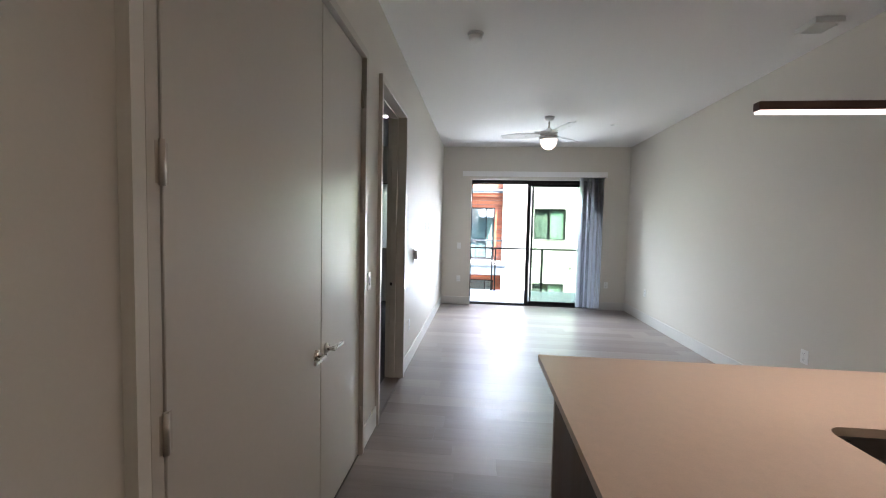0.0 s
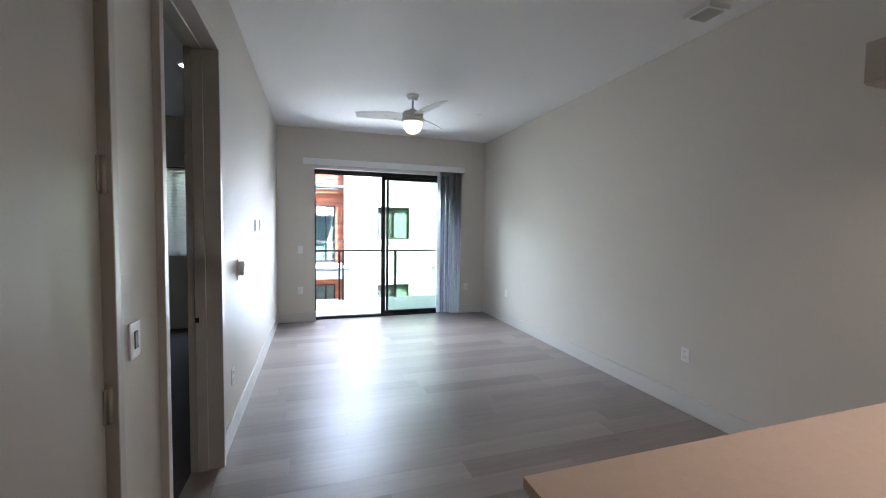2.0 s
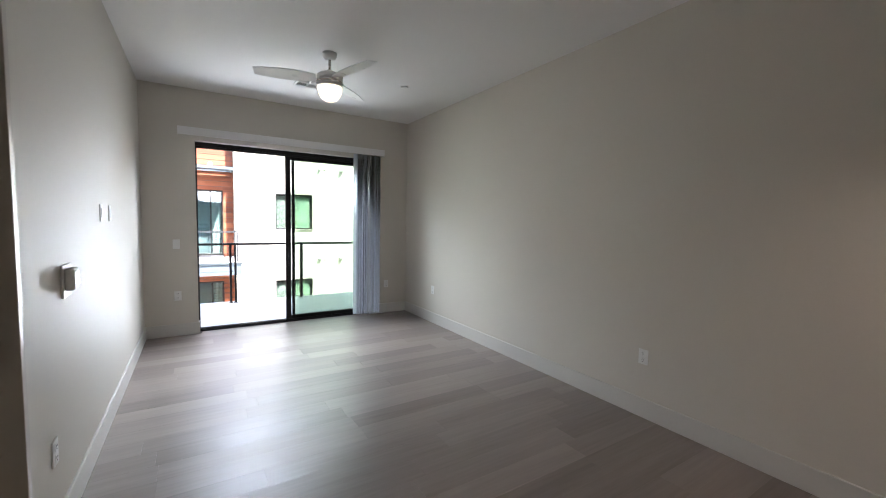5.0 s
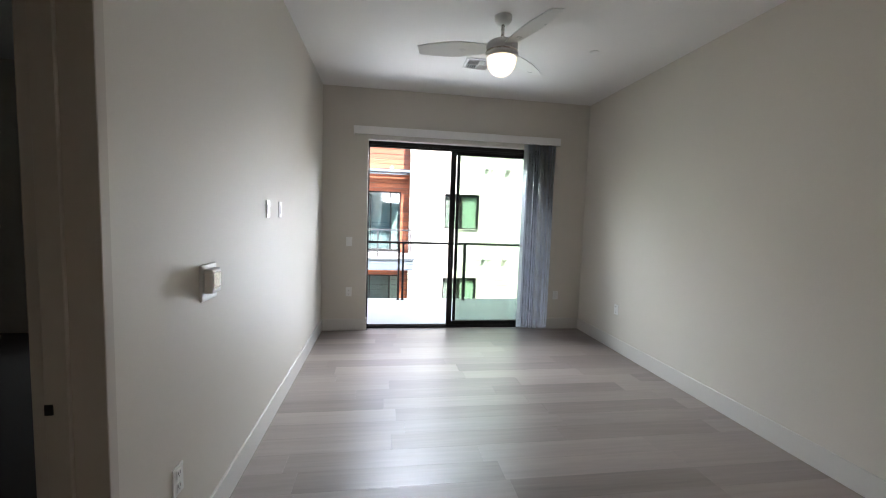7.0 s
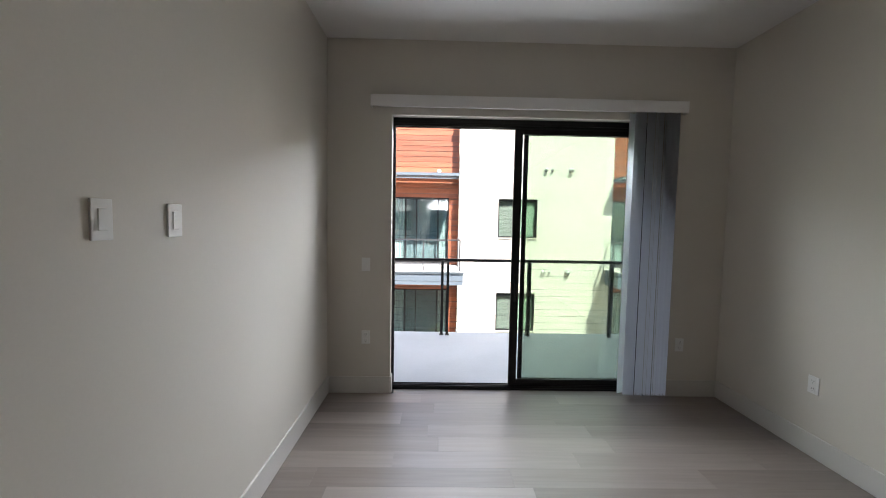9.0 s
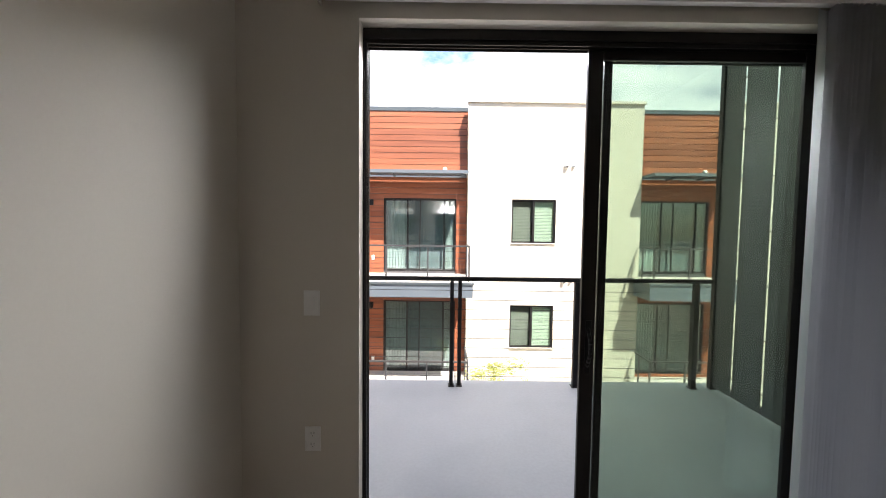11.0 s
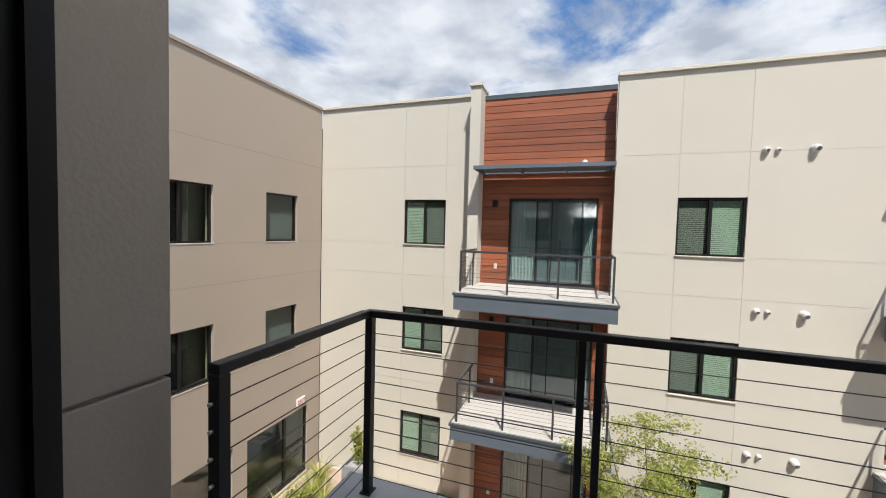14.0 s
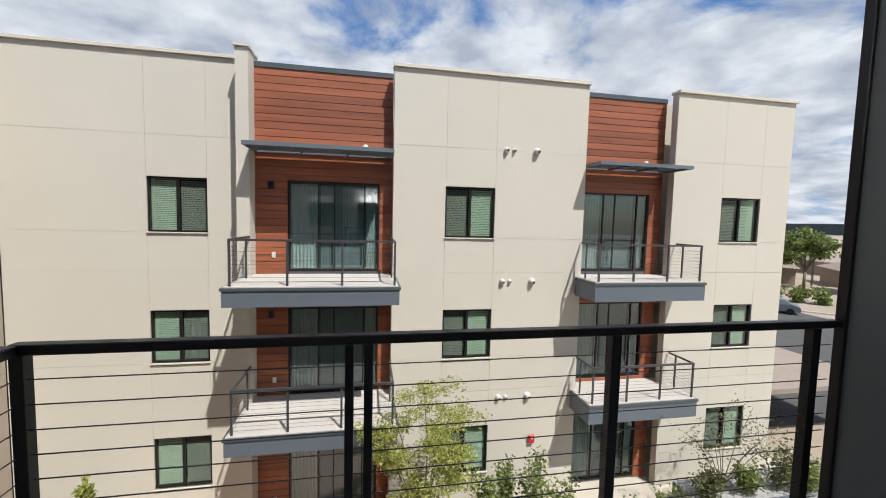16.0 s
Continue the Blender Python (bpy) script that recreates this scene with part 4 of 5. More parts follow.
def recess(x0, x1, sx0, sx1, seed):
    """Siding recess: boards, sliders on three floors, awning, flashing."""
    rr = random.Random(seed)
    y = YA
    # darkness of the rooms behind the sliders, as a dark-coloured sheet
    part("recess_dark_sheet", boxes((x0, x1, y + 0.25, y + 0.4, G, 5.62)), M_DARKROOM, apt)
    bh = 0.205
    z = 5.60
    cache = {}
    while z > G + 0.1:
        lo = max(z - bh, G)
        spans = [(x0, x1)]
        for k in range(3):
            if lo < 2.585 - FH * k and z > 0.02 - FH * k:
                spans = [(x0, sx0), (sx1, x1)]
        for side, (a, c) in enumerate(spans):
            key = (round(c - a, 3), round(z - lo, 3))
            if key not in cache:
                cache[key] = mesh_of("siding_board", boxes((0, c - a, 0, 0.03, 0.014, z - lo), bevel=0.004), M_SIDING)
            o = piece("siding_board", cache[key], (a, y - 0.03 + rr.uniform(-0.002, 0.002), lo), apt)
            o.matrix_parent_inverse = Matrix.Translation(-apt.location)
        z -= bh
    part("siding_backing", wall_with_holes("x", y, y + 0.2, x0, x1, G, 5.60, [(sx0, sx1, 0.02 - FH * k, 2.585 - FH * k) for k in range(3)]), M_DIAL, apt)
    for k in range(3):
        top = 2.585 - FH * k
        edge = 5.60 - bh * math.floor((5.60 - top) / bh)
        if edge - top > 0.01:
            part("head_board", boxes((sx0, sx1, y - 0.03, y - 0.001, top, edge - 0.002), bevel=0.003), M_SIDING, apt)
    part("flashing", boxes((x0, x1, y - 0.06, y + 0.3, 5.60, 5.74), bevel=0.004), M_FLASH, apt, "charcoal metal flashing")
    for k in range(3):
        z0, z1 = 0.0 - FH * k, 2.585 - FH * k
        xs = [sx0, sx0 + (sx1 - sx0) * 0.33, sx0 + (sx1 - sx0) * 0.5, sx0 + (sx1 - sx0) * 0.83, sx1]
        f = 0.05
        rows = [(sx0, sx0 + f, y + 0.0, y + 0.09, z0, z1), (sx1 - f, sx1, y, y + 0.09, z0, z1), (sx0 + f, sx1 - f, y, y + 0.09, z1 - f, z1), (sx0 + f, sx1 - f, y, y + 0.09, z0, z0 + 0.07)]
        bars = []
        for q, xm in enumerate(xs[1:-1]):
            bars.append((xm - 0.016, xm + 0.016, y + 0.01 + 0.012 * (q % 2), y + 0.07, z0 + 0.07, z1 - f))
        s = part("sliding_door", boxes(*rows), M_BRONZE, apt, "dark bronze sliding glass door")
        for bar in bars:
            part("mullion", boxes(bar), M_BRONZE, s)
        pn = part("pane", boxes((sx0 + f, sx1 - f, y + 0.04, y + 0.046, z0 + 0.07, z1 - f)), M_SLIDEGLASS, s)
        pn.visible_shadow = False
        bm = bmesh.new()
        for a, c in ((xs[0] + 0.06, xs[1] - 0.05), (xs[3] + 0.05, xs[4] - 0.06)):
            n = 24
            prev = None
            for i in range(n + 1):
                px = a + (c - a) * i / n
                py = y + 0.16 + 0.025 * math.sin(i * 1.9 + seed)
                row = (bm.verts.new((px, py, z0 + 0.08)), bm.verts.new((px, py, z1 - 0.08)))
                if prev:
                    bm.faces.new((prev[0], row[0], row[1], prev[1]))
                prev = row
        part("curtain", bm, M_CURTAIN, s, "pale green curtain drawn to the sides")
        vanes = []
        for q in range(int((xs[3] - xs[1]) / 0.085)):
            px = xs[1] + 0.03 + 0.085 * q
            vanes.append((px, px + 0.08, y + 0.20 + 0.006 * (q % 2), y + 0.204 + 0.006 * (q % 2), z0 + 0.09, z1 - 0.08))
        part("vertical_blind", boxes(*vanes), M_VANE, s, "grey-green vertical blind")
        part("wall_light", boxes((sx0 - 0.5, sx0 - 0.36, y - 0.16, y - 0.03, 2.32 - FH * k, 2.52 - FH * k), bevel=0.02, seg=2), M_BLACK, apt, "small black wall light")
        part("outlet_box", boxes((sx0 - 0.42, sx0 - 0.32, y - 0.06, y - 0.03, 0.4 - FH * k, 0.56 - FH * k), bevel=0.006), M_CAP, apt, "grey outdoor outlet box")


recess(-2.52, 1.25, -1.67, 0.885, 1)
recess(7.15, 10.28, 7.36, 9.82, 2)


def awning(x0, x1):
    a = part("awning", boxes((x0, x1, 18.5, 18.56, 3.30, 3.40), (x0, x1, 19.70, 19.76, 3.32, 3.42), (x0, x0 + 0.06, 18.56, 19.70, 3.30, 3.40), (x1 - 0.06, x1, 18.56, 19.70, 3.30, 3.40), ((2 * x0 + x1) / 3 - 0.02, (2 * x0 + x1) / 3 + 0.02, 18.56, 19.70, 3.30, 3.40), ((x0 + 2 * x1) / 3 - 0.02, (x0 + 2 * x1) / 3 + 0.02, 18.56, 19.70, 3.30, 3.40)), M_FASCIA, apt, "blue-grey steel louvred awning")
    for i in range(11):
        y = 18.60 + i * 0.1
        bm = boxes((x0 + 0.06, x1 - 0.06, -0.053, 0.053, -0.003, 0.003))
        bmesh.ops.transform(bm, matrix=Matrix.Translation((0, y, 3.36)) @ Matrix.Rotation(radians(-7), 4, "X"), verts=bm.verts)
        part("louvre", bm, M_FASCIA, a)
    bm = lathe((x1 - 0.75, 19.68, 3.52), [(0.07, 0.0), (0.085, 0.06), (0.07, 0.12), (0.03, 0.15)], 14)
    part("camera_dome", bm, M_CAP, a, "white dome camera")


awning(-2.50, 1.22)
awning(7.18, 10.30)


def far_balcony(x0, x1, z, y0=17.55, drop=0.48):
    y1 = YBF + 0.02
    slab = part("balcony", boxes((x0 + 0.03, x1 - 0.03, y0 + 0.03, YA - 0.04, z - drop + 0.04, z - 0.005)), M_SLAB, apt, "concrete balcony with blue-grey fascia")
    part("fascia", boxes((x0, x1, y0, y0 + 0.028, z - drop, z - 0.10), (x0, x0 + 0.028, y0 + 0.028, y1 - 0.05, z - drop, z - 0.10), (x1 - 0.028, x1, y0 + 0.028, y1 - 0.05, z - drop, z - 0.10)), M_FASCIA, slab, "blue-grey steel fascia")
    part("drip_edge", boxes((x0 - 0.03, x1 + 0.03, y0 - 0.03, y0 + 0.05, z - 0.098, z - 0.03), (x0 - 0.03, x0 + 0.05, y0 + 0.05, y1 - 0.05, z - 0.098, z - 0.03), (x1 - 0.05, x1 + 0.03, y0 + 0.05, y1 - 0.05, z - 0.098, z - 0.03)), M_FLASH, slab)
    r = 0.022
    xa, xb, yf = x0 + 0.15, x1 - 0.12, y0 + 0.1
    part("top_rail", boxes((xa - r, xb + r, yf - 0.03, yf + 0.03, z + 1.04, z + 1.09), (xa - r, xa + r, yf + 0.03, y1 - 0.03, z + 1.04, z + 1.09), (xb - r, xb + r, yf + 0.03, y1 - 0.03, z + 1.04, z + 1.09)), M_RAILGREY, slab)
    for x in (xa, xa + (xb - xa) / 3, xa + 2 * (xb - xa) / 3, xb):
        part("post", boxes((x - 0.025, x + 0.025, yf - 0.02, yf + 0.02, z - 0.005, z + 1.04)), M_RAILGREY, slab)
    for x in (xa, xb):
        part("post", boxes((x - 0.02, x + 0.02, y1 - 0.35, y1 - 0.31, z - 0.005, z + 1.04)), M_RAILGREY, slab)
    for i in range(9):
        zz = z + 0.1 + 0.1 * i
        bm = bmesh.new()
        tube_into(bm, (xa, yf, zz), (xb, yf, zz), 0.003, n=5)
        tube_into(bm, (xa, yf, zz), (xa, y1 - 0.05, zz), 0.003, n=5)
        tube_into(bm, (xb, yf, zz), (xb, y1 - 0.05, zz), 0.003, n=5)
        part("cable", bm, M_CABLE, slab)


for k in range(2):
    far_balcony(-2.68, 1.34, -0.06 - 3.54 * k)
    far_balcony(6.95, 10.6, -0.09 - FH * k, 18.1, 0.58)


def vent_cap(x, z, r):
    bm = bmesh.new()
    n = 14
    prof = [(1.1, -0.4), (1.1, 0.15), (0.95, 0.2), (0.95, 0.7), (0.75, 1.1), (0.2, 1.2)]
    rings = [[bm.verts.new((x + r * q * math.cos(2 * math.pi * i / n), YBF + 0.03 - r * d * 1.2, z + r * q * math.sin(2 * math.pi * i / n))) for i in range(n)] for q, d in prof]
    for a, b in zip(rings, rings[1:]):
        for i in range(n):
            bm.faces.new((a[i], a[(i + 1) % n], b[(i + 1) % n], b[i])).smooth = True
    bm.faces.new(rings[-1])
    cap = part("vent_cap", bm, M_CAP, apt, "pale metal vent cap")
    front = YBF + 0.03 - r * 1.44
    # shaded mouth of the hood, put on as a dark disc
    part("dark_disc", tube((x + 0.15 * r, front + 0.02 * r, z - 0.25 * r), (x + 0.18 * r, front - 0.1 * r, z - 0.3 * r), 0.55 * r, n=12), M_DIAL, cap, "dark disc standing in for the shaded vent opening")


for k in range(3):
    for x, r in ((4.56, 0.075), (4.80, 0.055), (5.51, 0.095)):
        vent_cap(x, 3.68 - FH * k - (0.28 if k == 1 else 0.25 if k == 2 else 0.0), r)
alarm = part("fire_alarm", boxes((5.60, 5.78, YBF - 0.07, YBF - 0.002, -5.36, -5.10), bevel=0.012), M_RED, apt, "red fire alarm horn")
part("lens", boxes((5.655, 5.725, YBF - 0.085, YBF - 0.071, -5.22, -5.14), bevel=0.006), M_WHITE, alarm)

# ---- wing of the same court ----
XW = -8.57
wing = thing("building_wing", (XW - 3, 14, G), "tan stucco wing with dark windows and a glazed exit", "building")
W_HOLES = [(13.58, 15.33, 1.07, 2.57), (17.14, 18.53, 1.07, 2.57), (13.58, 15.33, -2.57, -1.07), (17.14, 18.53, -2.57, -1.07), (16.45, 19.16, -7.25, -4.8), (13.3, 15.95, -7.2, -4.75)]
part("wall", wall_with_holes("y", XW - 0.3, XW, 8.0, YA, G, 5.76, W_HOLES), M_TAN, wing)
# dark-coloured block stands in for the wing's unlit interior
part("wing_dark_block", boxes((XW - 6, XW - 1.0, 8.0, YA + 2, G, 5.5)), M_DARKROOM, wing)
part("coping", boxes((XW - 0.35, XW + 0.04, 8.0, YA, 5.76, 5.85), bevel=0.005), M_TAN, wing)
for z in (3.69, 1.05, -0.03, -2.62):
    part("joint", boxes((XW - 0.01, XW + 0.002, 8.0, YA, z - 0.005, z + 0.005)), M_GREYST, wing)
for a, c, lo, hi in W_HOLES[:4]:
    far_window(a, c, XW, lo, hi, wing, "y", blinds=False, mullion=(c - a) > 1.5, sky_sheet=(c - a) < 1.5)
for a, c, lo, hi in W_HOLES[4:]:
    rows = [(XW - 0.16, XW - 0.08, a, a + 0.06, lo, hi), (XW - 0.16, XW - 0.08, c - 0.06, c, lo, hi), (XW - 0.16, XW - 0.08, a + 0.06, c - 0.06, hi - 0.06, hi), (XW - 0.16, XW - 0.08, a + 0.06, c - 0.06, lo, lo + 0.1)]
    if c > 18:
        rows += [(XW - 0.16, XW - 0.08, 18.05, 18.15, lo + 0.1, hi - 0.06), (XW - 0.15, XW - 0.09, 18.15, c - 0.06, -6.05, -5.97), (XW - 0.15, XW - 0.09, a + 0.06, 18.05, -6.6, -6.54)]
    w = part("storefront", boxes(*rows[:4]), M_BRONZE, wing, "dark bronze glazed storefront")
    for bar in rows[4:]:
        part("mullion", boxes(bar), M_BRONZE, w)
    part("pane", boxes((XW - 0.12, XW - 0.114, a + 0.06, c - 0.06, lo + 0.1, hi - 0.06)), M_SLIDEGLASS, w)
sign = thing("exit_sign", (XW + 0.03, 18.75, -4.5), "white exit sign with red letters above the door", "exit sign")
part("box", boxes((XW + 0.001, XW + 0.06, 18.55, 18.95, -4.66, -4.40), bevel=0.006), M_WHITE, sign)
txt = bpy.data.curves.new("exit_text", "FONT")
txt.body, txt.size, txt.align_x, txt.align_y, txt.extrude = "EXIT", 0.2, "CENTER", "CENTER", 0.002
tob = new("lettering", txt)
dg = bpy.context.evaluated_depsgraph_get()
tme = bpy.data.meshes.new_from_object(tob.evaluated_get(dg))
bpy.data.objects.remove(tob)
tme.materials.append(M_RED)
tme.transform(pose(XW + 0.064, 18.75, -4.53, 90, 0, 90))
tob = new("lettering", tme)
tob.parent = sign
tob.matrix_parent_inverse = Matrix.Translation(-sign.location)

# ---- court, ground and distance ----
structure("ground", boxes((-900, 900, -300, 1600, G - 0.5, G - 0.04)), M_GROUND, "sandy gravel ground with sparse dry growth", "ground")
court = structure("pavement", boxes((-8.57, 16, YO, 24, G - 0.04, G - 0.03)), M_JOINT, "pinkish sand-coloured paved court", "pavement")
paver = mesh_of("paver", boxes((0.004, 0.596, 0.004, 0.596, -0.03, 0.0), bevel=0.004), M_PAVER)
for i in range(25):
    for j in range(12):
        piece("paver", paver, (-8.5 + 0.6 * i, 13.0 + 0.6 * j - 0.5, G), court)
structure("pavement_rest", boxes((-8.57, 16, YO, 12.49, G - 0.03, G - 0.004)), M_PAVER, "pinkish paving under the balconies", "pavement")


def scatter_leaves(bm, rng, centre, radius, count, size, flat=1.0):
    for _ in range(count):
        d = Vector((rng.gauss(0, 1), rng.gauss(0, 1), rng.gauss(0, 1))).normalized() * radius * rng.random() ** 0.45
        d.z *= flat
        c = Vector(centre) + d
        u = Vector((rng.uniform(-1, 1), rng.uniform(-1, 1), rng.uniform(-0.8, 0.5))).normalized()
        v = u.orthogonal().normalized()
        v = Matrix.Rotation(rng.uniform(0, 6.28), 3, u) @ v
        s = size * rng.uniform(0.6, 1.4)
        w = s * 0.32
        bm.faces.new([bm.verts.new(p) for p in (c, c + u * s * 0.5 + v * w, c + u * s, c + u * s * 0.5 - v * w)])


def tree(name, base, height, spread, leaf_mat, leaves, size, seed, label, trunk=0.06, limbs=9, lean=(0, 0)):
    """A tapered trunk that forks into limbs and twigs, with small leaves round the twigs."""
    rng = random.Random(seed)
    t = thing(name, base, label, "tree" if name != "shrub" else "shrub")
    wood_bm, leaf_bm = bmesh.new(), bmesh.new()
    base = Vector(base)
    fork = base + Vector((lean[0] * 0.3, lean[1] * 0.3, height * 0.28))
    tube_into(wood_bm, base - Vector((0, 0, 0.05)), fork, trunk, trunk * 0.75, 8)
    tips = []
    for i in range(limbs):
        ang = 6.283 * i / limbs + rng.uniform(-0.4, 0.4)
        up = rng.uniform(0.35, 0.72) * height
        end = fork + Vector((spread * rng.uniform(0.3, 0.75) * math.cos(ang) + lean[0] * 0.5, spread * rng.uniform(0.3, 0.75) * math.sin(ang) + lean[1] * 0.5, up))
        mid = fork.lerp(end, 0.5) + Vector((rng.uniform(-0.1, 0.1), rng.uniform(-0.1, 0.1), 0.12)) * spread
        tube_into(wood_bm, fork, mid, trunk * 0.5, trunk * 0.32, 6)
        tube_into(wood_bm, mid, end, trunk * 0.32, trunk * 0.12, 5)
        for k in range(5):
            s = mid.lerp(end, rng.uniform(0.0, 1.0))
            e = s + Vector((rng.uniform(-1, 1), rng.uniform(-1, 1), rng.uniform(-0.3, 0.9))) * spread * 0.38
            tube_into(wood_bm, s, e, trunk * 0.13, trunk * 0.05, 4, False)
            tips.append((s, e))
    for s, e in tips:
        for q in range(4):
            c = s.lerp(e, 0.35 + 0.22 * q)
            scatter_leaves(leaf_bm, rng, c, spread * 0.15, max(2, leaves // (len(tips) * 4)), size, 0.8)
    part("trunk", wood_bm, M_BARK, t)
    part("crown", leaf_bm, leaf_mat, t)
    return t


def shrub(base, height, width, leaf_mat, leaves, size, seed, label):
    rng = random.Random(seed)
    t = thing("shrub", base, label, "shrub")
    stems, leaf_bm = bmesh.new(), bmesh.new()
    b = Vector(base)
    for i in range(8):
        e = b + Vector((rng.uniform(-1, 1) * width * 0.4, rng.uniform(-1, 1) * width * 0.4, height * rng.uniform(0.6, 1.0)))
        tube_into(stems, b, e, 0.018, 0.006, 5, False)
        for q in range(5):
            scatter_leaves(leaf_bm, rng, b.lerp(e, 0.3 + 0.17 * q), width * 0.24, leaves // 40, size)
    part("stems", stems, M_BARK, t)
    part("crown", leaf_bm, leaf_mat, t)
    return t


# court planting
tree("court_tree", (1.95, 16.9, G), 4.7, 1.85, M_LEAF, 14000, 0.062, 3, "slender yellow-green desert tree with feathery leaves", 0.05, 10)
tree("court_tree", (11.2, 17.6, G), 3.6, 1.8, M_LEAFDRY, 900, 0.06, 8, "sparse thin-branched young tree in the court", 0.035, 9)
planter_rows = ((2.6, 5.6, 17.0, 18.5), (-6.95, -6.1, 18.9, 19.65), (10.2, 14.6, 16.9, 18.4))
for x0, x1, y0, y1 in planter_rows:
    p = thing("planter", ((x0 + x1) / 2, (y0 + y1) / 2, G), "grey concrete planter box filled with pebbles", "planter", "court planters")
    h = G + 0.75
    part("box", boxes((x0, x1, y0, y0 + 0.08, G - 0.03, h), (x0, x1, y1 - 0.08, y1, G - 0.03, h), (x0, x0 + 0.08, y0 + 0.08, y1 - 0.08, G - 0.03, h), (x1 - 0.08, x1, y0 + 0.08, y1 - 0.08, G - 0.03, h), bevel=0.01), M_PLANTER, p)
    rp = random.Random(int(x0 * 10))
    bm = boxes((x0 + 0.08, x1 - 0.08, y0 + 0.08, y1 - 0.08, G, h - 0.12))
    part("soil", bm, M_PEBBLE, p)
    bm = bmesh.new()
    for _ in range(240):
        c = Vector((rp.uniform(x0 + 0.14, x1 - 0.14), rp.uniform(y0 + 0.14, y1 - 0.14), h - 0.11))
        r = rp.uniform(0.025, 0.06)
        bmesh.ops.create_icosphere(bm, subdivisions=1, radius=r, matrix=Matrix.Translation(c) @ Matrix.Diagonal((1, rp.uniform(0.7, 1.2), 0.6, 1)))
    tagged(part("pebbles", bm, M_PEBBLE, p, "grey river pebbles"), kind="stuff")
HB = G + 0.63
for i, (x, y, h, w, lm, base_z) in enumerate(((3.7, 17.7, 1.4, 0.75, M_LEAFDARK, HB), (4.4, 17.9, 1.7, 0.8, M_LEAFDARK, HB), (5.15, 17.7, 1.8, 0.9, M_LEAFDARK, HB), (6.1, 17.6, 1.75, 1.1, M_LEAFDARK, G),
                                              (8.2, 17.2, 1.3, 1.0, M_LEAFDARK, G), (9.0, 17.0, 1.35, 1.0, M_LEAFDARK, G), (9.7, 16.9, 1.4, 1.1, M_LEAFDRY, G), (10.7, 17.6, 1.1, 1.0, M_LEAFDRY, HB), (12.2, 17.7, 0.9, 0.9, M_LEAFDARK, HB), (13.4, 17.7, 1.6, 1.1, M_LEAFDRY, HB), (14.2, 17.4, 1.3, 1.0, M_LEAFDARK, HB),
                                              (-6.5, 19.25, 1.5, 0.4, M_LEAF, HB), (-5.3, 17.2, 1.0, 0.45, M_LEAF, G), (-4.6, 16.9, 0.8, 0.4, M_LEAFDRY, G), (-7.6, 17.4, 0.7, 0.7, M_LEAF, G), (0.6, 16.2, 1.2, 0.9, M_LEAF, G), (2.4, 16.3, 1.3, 0.8, M_LEAF, G))):
    shrub((x, y, base_z), h, w, lm, 900, 0.10, 20 + i, "leafy green shrub planted in the court")


def spiky(base, radius, count, seed):
    """A rosette of long arching blades."""
    rng = random.Random(seed)
    t = thing("spiky_plant", base, "yellow-green plant with long arching blades", "plant", "spiky plants")
    bm = bmesh.new()
    b = Vector(base)
    for _ in range(count):
        a, up, ln = rng.uniform(0, 6.283), rng.uniform(0.3, 1.2), radius * rng.uniform(0.7, 1.2)
        d, side = Vector((math.cos(a), math.sin(a), 0)), Vector((-math.sin(a), math.cos(a), 0))
        prev = None
        for j in range(5):
            u = j / 4
            c = b + d * ln * u * math.cos(up * 0.8) + Vector((0, 0, ln * (u * math.sin(up) * 1.3 - 0.55 * u * u)))
            w = 0.022 * (1 - u) + 0.002
            row = (bm.verts.new(c - side * w), bm.verts.new(c + side * w))
            if prev:
                bm.faces.new((prev[0], prev[1], row[1], row[0]))
            prev = row
    part("leaf_rosette", bm, M_LEAF, t)


for i, (x, y) in enumerate(((-7.6, 18.2), (-7.0, 18.0), (-7.3, 17.3), (-6.6, 17.2), (-7.9, 17.0), (-7.9, 19.0))):
    spiky((x, y, G), 0.95, 70, 60 + i)

# beyond the court: carport, car park, hedge, houses, trees
M_ASPHALT = surface("worn_asphalt", (0.075, 0.073, 0.07), 0.9, 0.15, 0.8, 40, 0.4, 0.006)
M_ROOF = surface("brown_roof_shingle", (0.29, 0.24, 0.20), 0.9, 0.2, 4, 40, 0.5, 0.01)
M_HOUSE = surface("sand_house_wall", (0.36, 0.28, 0.22), 0.9, 0.06, 1, 30, 0.2)
structure("road", boxes((16.5, 46, 22, 110, G - 0.04, G - 0.02)), M_ASPHALT, "dark worn asphalt car park", "road")
kerb = thing("kerb", (40, 46, G), "pale concrete kerb beside the hedge", "kerb")
kerb["kind"] = "structure"
for i in range(14):
    bm = boxes((-0.7, 0.7, -0.09, 0.09, -0.04, 0.13), bevel=0.02)
    bmesh.ops.transform(bm, matrix=pose(36 + 0.95 * i, 54 - 1.05 * i, G, 0, 0, -48), verts=bm.verts)
    part("kerb_stone", bm, M_SLAB, kerb)
carport = thing("carport", (18.5, 24, G), "low carport with a brown shingle roof", "carport")
part("roof", boxes((15.6, 22.5, 20.5, 30.5, -5.05, -4.85)), M_ROOF, carport)
for x, y in ((15.8, 20.8), (22.2, 20.8), (15.8, 30.2), (22.2, 30.2)):
    part("post", boxes((x - 0.08, x + 0.08, y - 0.08, y + 0.08, G - 0.03, -5.05)), M_RAILGREY, carport)


